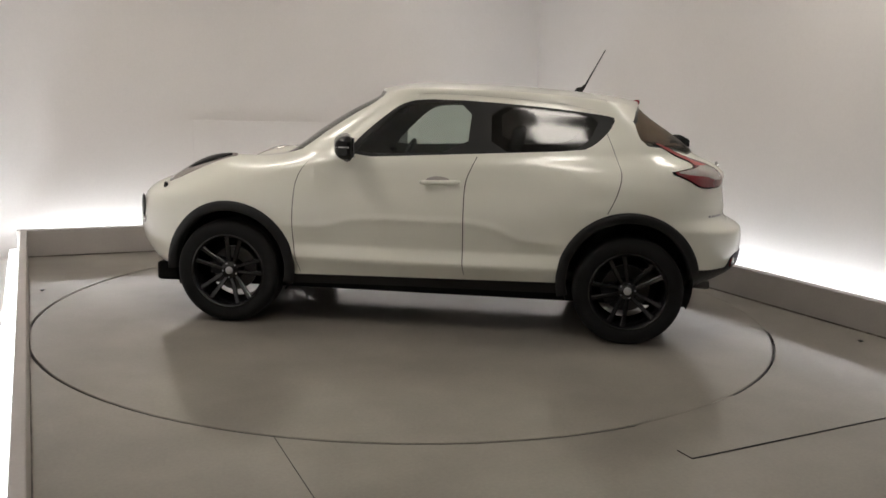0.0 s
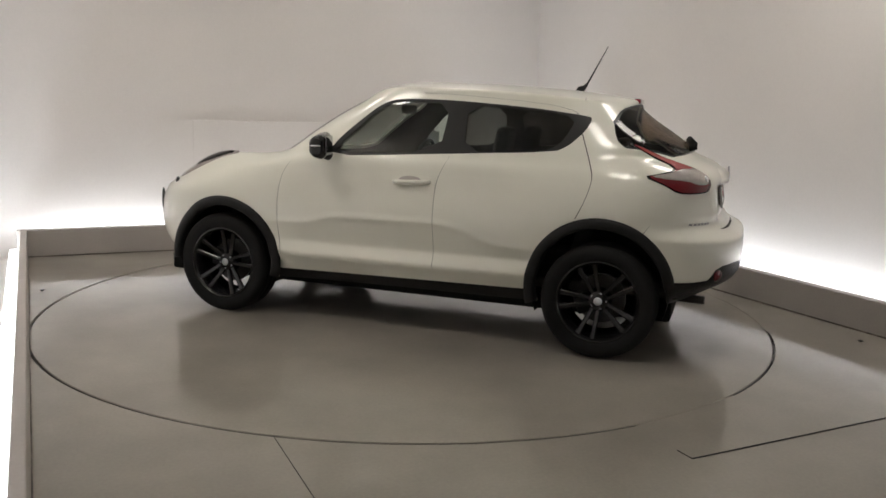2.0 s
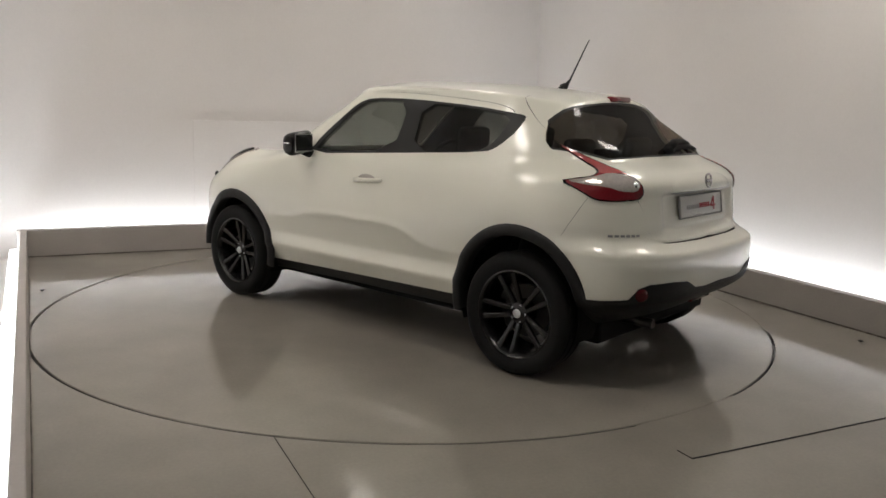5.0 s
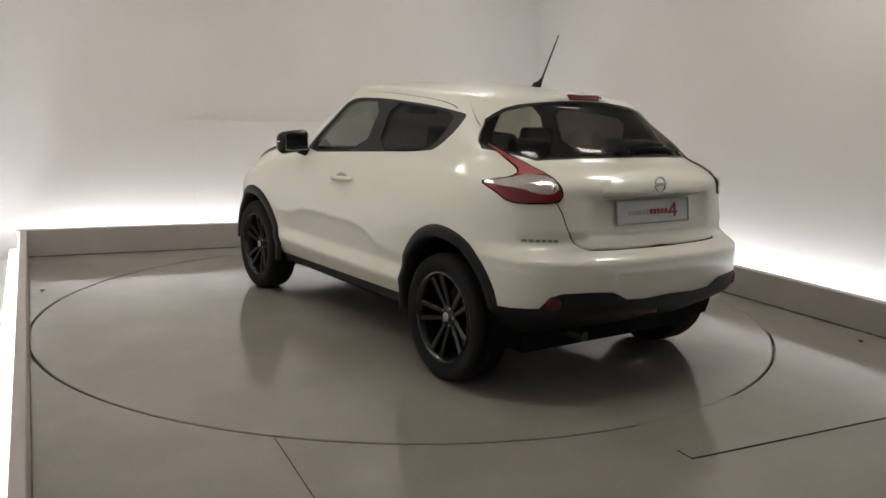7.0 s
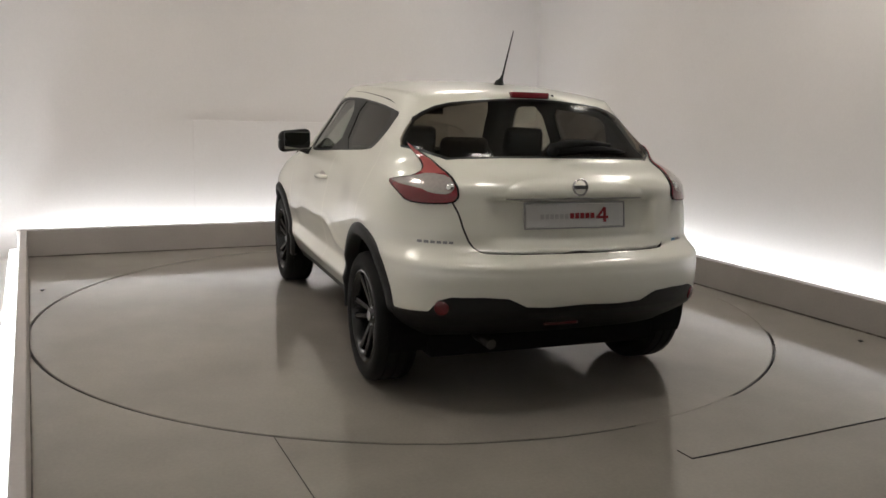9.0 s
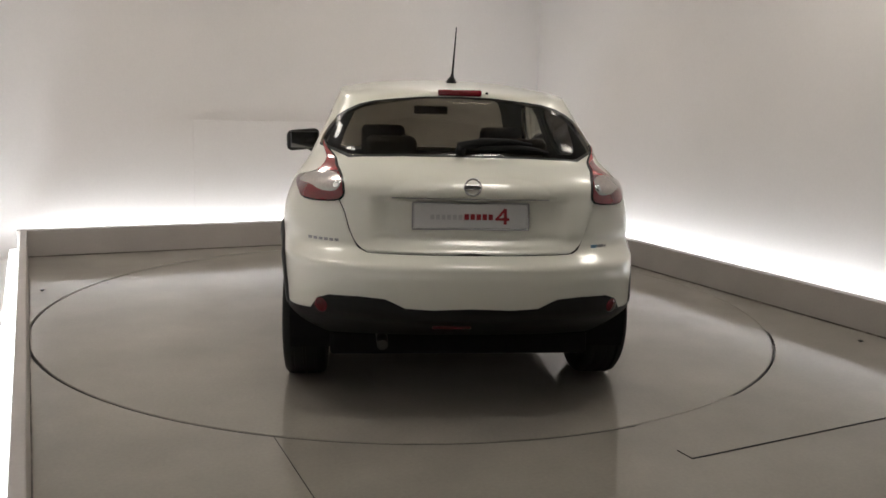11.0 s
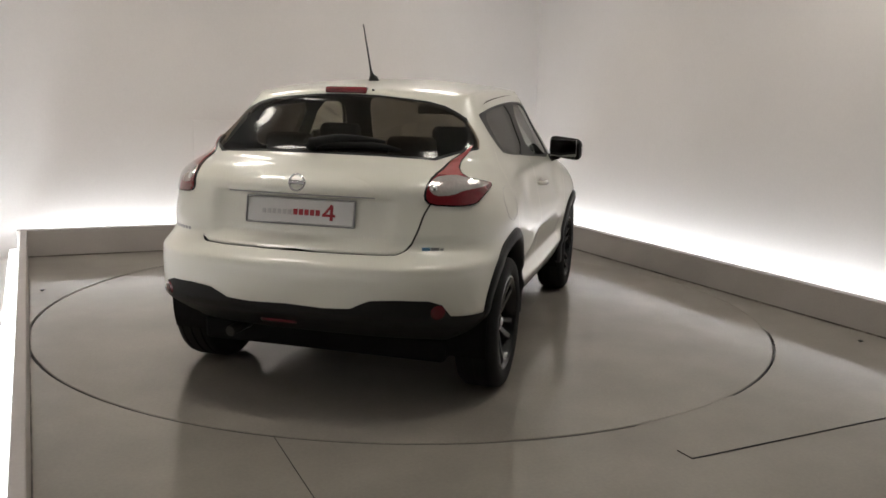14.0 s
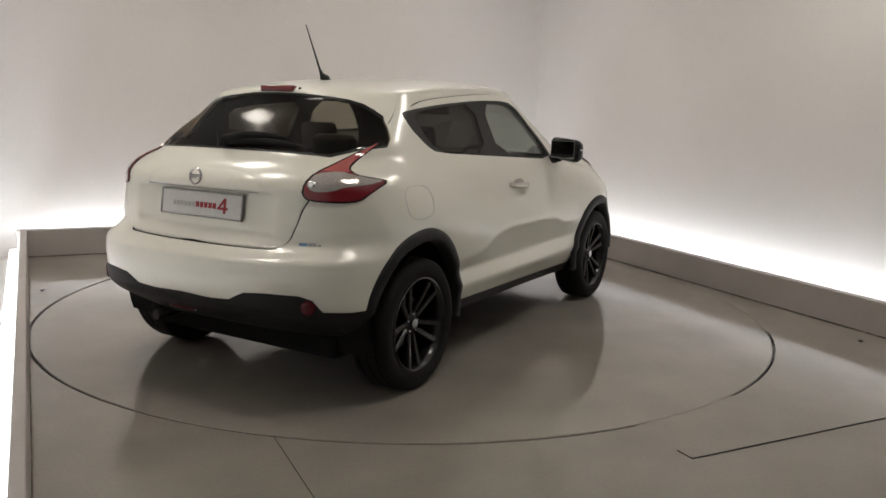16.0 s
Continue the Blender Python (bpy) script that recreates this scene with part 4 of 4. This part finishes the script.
    for y0, z0, w, h, lean in ((-.157, 0, .014, .070, 0), (-.144, -.012, .064, .012, 0), (-.138, .012, .011, .062, 40)):
        pb = bmesh.new()
        box(pb, -.0085, -w / 2, -h / 2, -.005, w / 2, h / 2, 0, 1, at @ Matrix.Translation((0, y0, z0)) @ Matrix.Rotation(radians(lean), 4, "X"))
        part("print_bar", pb, M_PRINT_RED, plate)
    letters = [(.728 - .0245 * k, .800, .018, .012, M_BADGE) for k in range(6)] + [(-.592, .782, .034, .018, M_BLUE), (-.628, .782, .034, .018, M_BADGE), (-.655, .782, .014, .010, M_GREY)]
    for y, z, w, h, mt in letters:
        eb = bmesh.new()
        vv = []
        for k in range(4):
            yy = y - w / 2 + w * k / 3
            xx = rear_x(yy, z)
            vv.append([eb.verts.new((xx - o, yy, z + dz)) for o, dz in ((0.0, -h / 2), (.004, -h / 2), (.004, h / 2), (0.0, h / 2))])
        for p, q in zip(vv, vv[1:]):
            for k in range(3):
                eb.faces.new((p[k], p[k + 1], q[k + 1], q[k]))
        bmesh.ops.recalc_face_normals(eb, faces=eb.faces)
        part("model_badge", eb, mt, car, "small raised badge block")
    wb = bmesh.new()
    tube(wb, [(rear_x(.03, 1.215) - .034, .04, 1.222), (rear_x(-.08, 1.24) - .038, -.08, 1.246), (rear_x(-.20, 1.24) - .034, -.20, 1.250), (rear_x(-.32, 1.235) - .024, -.32, 1.240)], [.026, .024, .018, .008], 10)
    wiper = part("wiper", wb, M_TYRE, gate, "black rear wiper arm", smooth=True)
    wb = bmesh.new()
    tube(wb, [(rear_x(y, z) - .016, y, z) for y, z in ((.04, 1.206), (-.05, 1.216), (-.15, 1.222), (-.25, 1.222), (-.33, 1.216), (-.40, 1.206))], [.008, .016, .018, .017, .013, .005], 8)
    part("wiper_blade", wb, M_TYRE, wiper, "black rubber wiper blade", smooth=True)
    wb = bmesh.new()
    tube(wb, [(rear_x(.03, 1.20) + .01, .03, 1.203), (rear_x(.03, 1.205) - .042, .03, 1.214)], [.026, .022], 14)
    part("wiper_pivot", wb, M_TYRE, gate, smooth=True)
    ab = bmesh.new()
    z = top_z(-.95, 0)
    tube(ab, [(-.935, 0, z - .01), (-.945, 0, z + .012), (-.970, 0, z + .030), (-.980, 0, z + .05)], [.032, .026, .012, .007], 12)
    aerial = part("aerial", ab, M_CLAD, car, "black roof aerial", smooth=True)
    ab = bmesh.new()
    tube(ab, [(-.975, 0, z + .03), (-1.0, 0, z + .08), (-1.105, 0, z + .285)], [.007, .0055, .003], 8)
    part("aerial_rod", ab, M_CLAD, aerial, smooth=True)
    eb = bmesh.new()
    tube(eb, [(-1.5, .39, .30), (-1.70, .39, .312), (-1.83, .39, .308)], .027, 16)
    part("exhaust", eb, M_STEEL, car, "steel exhaust tailpipe", smooth=True)
    # dark disc on the closed pipe end, in place of shade inside the bore
    eb = bmesh.new()
    tube(eb, [(-1.831, .39, .308), (-1.835, .39, .308)], .024, 16)
    part("exhaust_bore_shade", eb, M_LINER, car)
    fb = bmesh.new()
    fz = rear_x(.06, .425)
    box(fb, fz - .014, -.01, .41, fz + .01, .17, .438, .006, 2)
    part("fog_lamp", fb, M_DARKRED, car, "narrow red fog lamp", smooth=True)
    # wheels
    first = wheel_parts()
    for i, (x, s) in enumerate(((-1.265, 1), (1.262, 1), (-1.265, -1), (1.262, -1))):
        m = Matrix.Translation((x, s * .768, .334)) @ Matrix.Rotation(0 if s > 0 else math.pi, 4, "Z") @ Matrix.Rotation(radians((20, -9, 31, 7)[i]), 4, "Y")
        w = first if i == 0 else copy_thing(first, m)
        w.matrix_basis = m
        w.parent = car
    # cabin
    for name, sx, y in (("front_seat", -.12, .36), ("front_seat", -.12, -.36), ("rear_seat", -.86, .34), ("rear_seat", -.86, -.34)):
        seat = new(name)
        seat.parent = car
        seat.matrix_basis = Matrix.Translation((sx, y, .42))
        b = bmesh.new()
        box(b, -.22, -.25, .0, .28, .25, .17, .05, 3)
        part("cushion", b, M_SEAT, seat, smooth=True)
        b = bmesh.new()
        box(b, -.06, -.24, 0, .06, .24, .60, .05, 3, Matrix.Translation((-.22, 0, .10)) @ Matrix.Rotation(radians(-16), 4, "Y"))
        part("backrest", b, M_SEAT, seat, smooth=True)
        b = bmesh.new()
        box(b, -.04, -.13, 0, .04, .13, .18, .035, 3, Matrix.Translation((-.405, 0, .70 if sx > -.5 else .66)) @ Matrix.Rotation(radians(-10), 4, "Y"))
        part("headrest", b, M_SEAT, seat, smooth=True)
    b = bmesh.new()
    box(b, .42, -.66, .55, .85, .66, 1.04, .08, 4)
    part("dashboard", b, M_DASH, car, "dark moulded dashboard", smooth=True)
    b = bmesh.new()
    revolve(b, [(.175 + .014 * math.cos(q * math.pi / 4), .014 * math.sin(q * math.pi / 4)) for q in range(8)], 40, "x", close=True)
    box(b, -.012, -.165, -.02, .012, .165, .02, .006, 1)
    bmesh.ops.transform(b, matrix=Matrix.Translation((.32, -.36, 1.00)) @ Matrix.Rotation(radians(-22), 4, "Y"), verts=b.verts)
    part("steering_wheel", b, M_DASH, car, "black steering wheel", smooth=True)
    b = bmesh.new()
    box(b, .26, -.12, 1.36, .29, .12, 1.42, .012, 2)
    part("inner_mirror", b, M_DASH, car)
    b = bmesh.new()
    box(b, -1.7, -.72, .36, .75, .72, .42, .02, 2)
    part("cabin_floor", b, M_LINER, car, "dark cabin carpet")
    bm.free()
    return car


car = build_car()


# ---- what moves ----
HEADING = ((0.0, 173.45), (1.0, 166.92), (2.0, 160.10), (3.0, 153.05), (4.0, 145.95), (6.5, 128.45), (8.0, 117.85), (9.0, 110.75), (11.5, 92.70), (13.0, 81.92), (14.5, 71.02), (16.0, 59.99))


def motions():
    off = Vector((0.195, 0.133, 0.0))
    rows, deck = [], []
    for t, degrees in HEADING:
        turn = Matrix.Rotation(radians(degrees), 4, "Z")
        rows.append((t, Matrix.Translation(PLATE) @ turn @ Matrix.Translation(-off)))
        deck.append((t, Matrix.Translation(PLATE) @ turn))
    walk(car, rows)
    walk(table, deck)


motions()
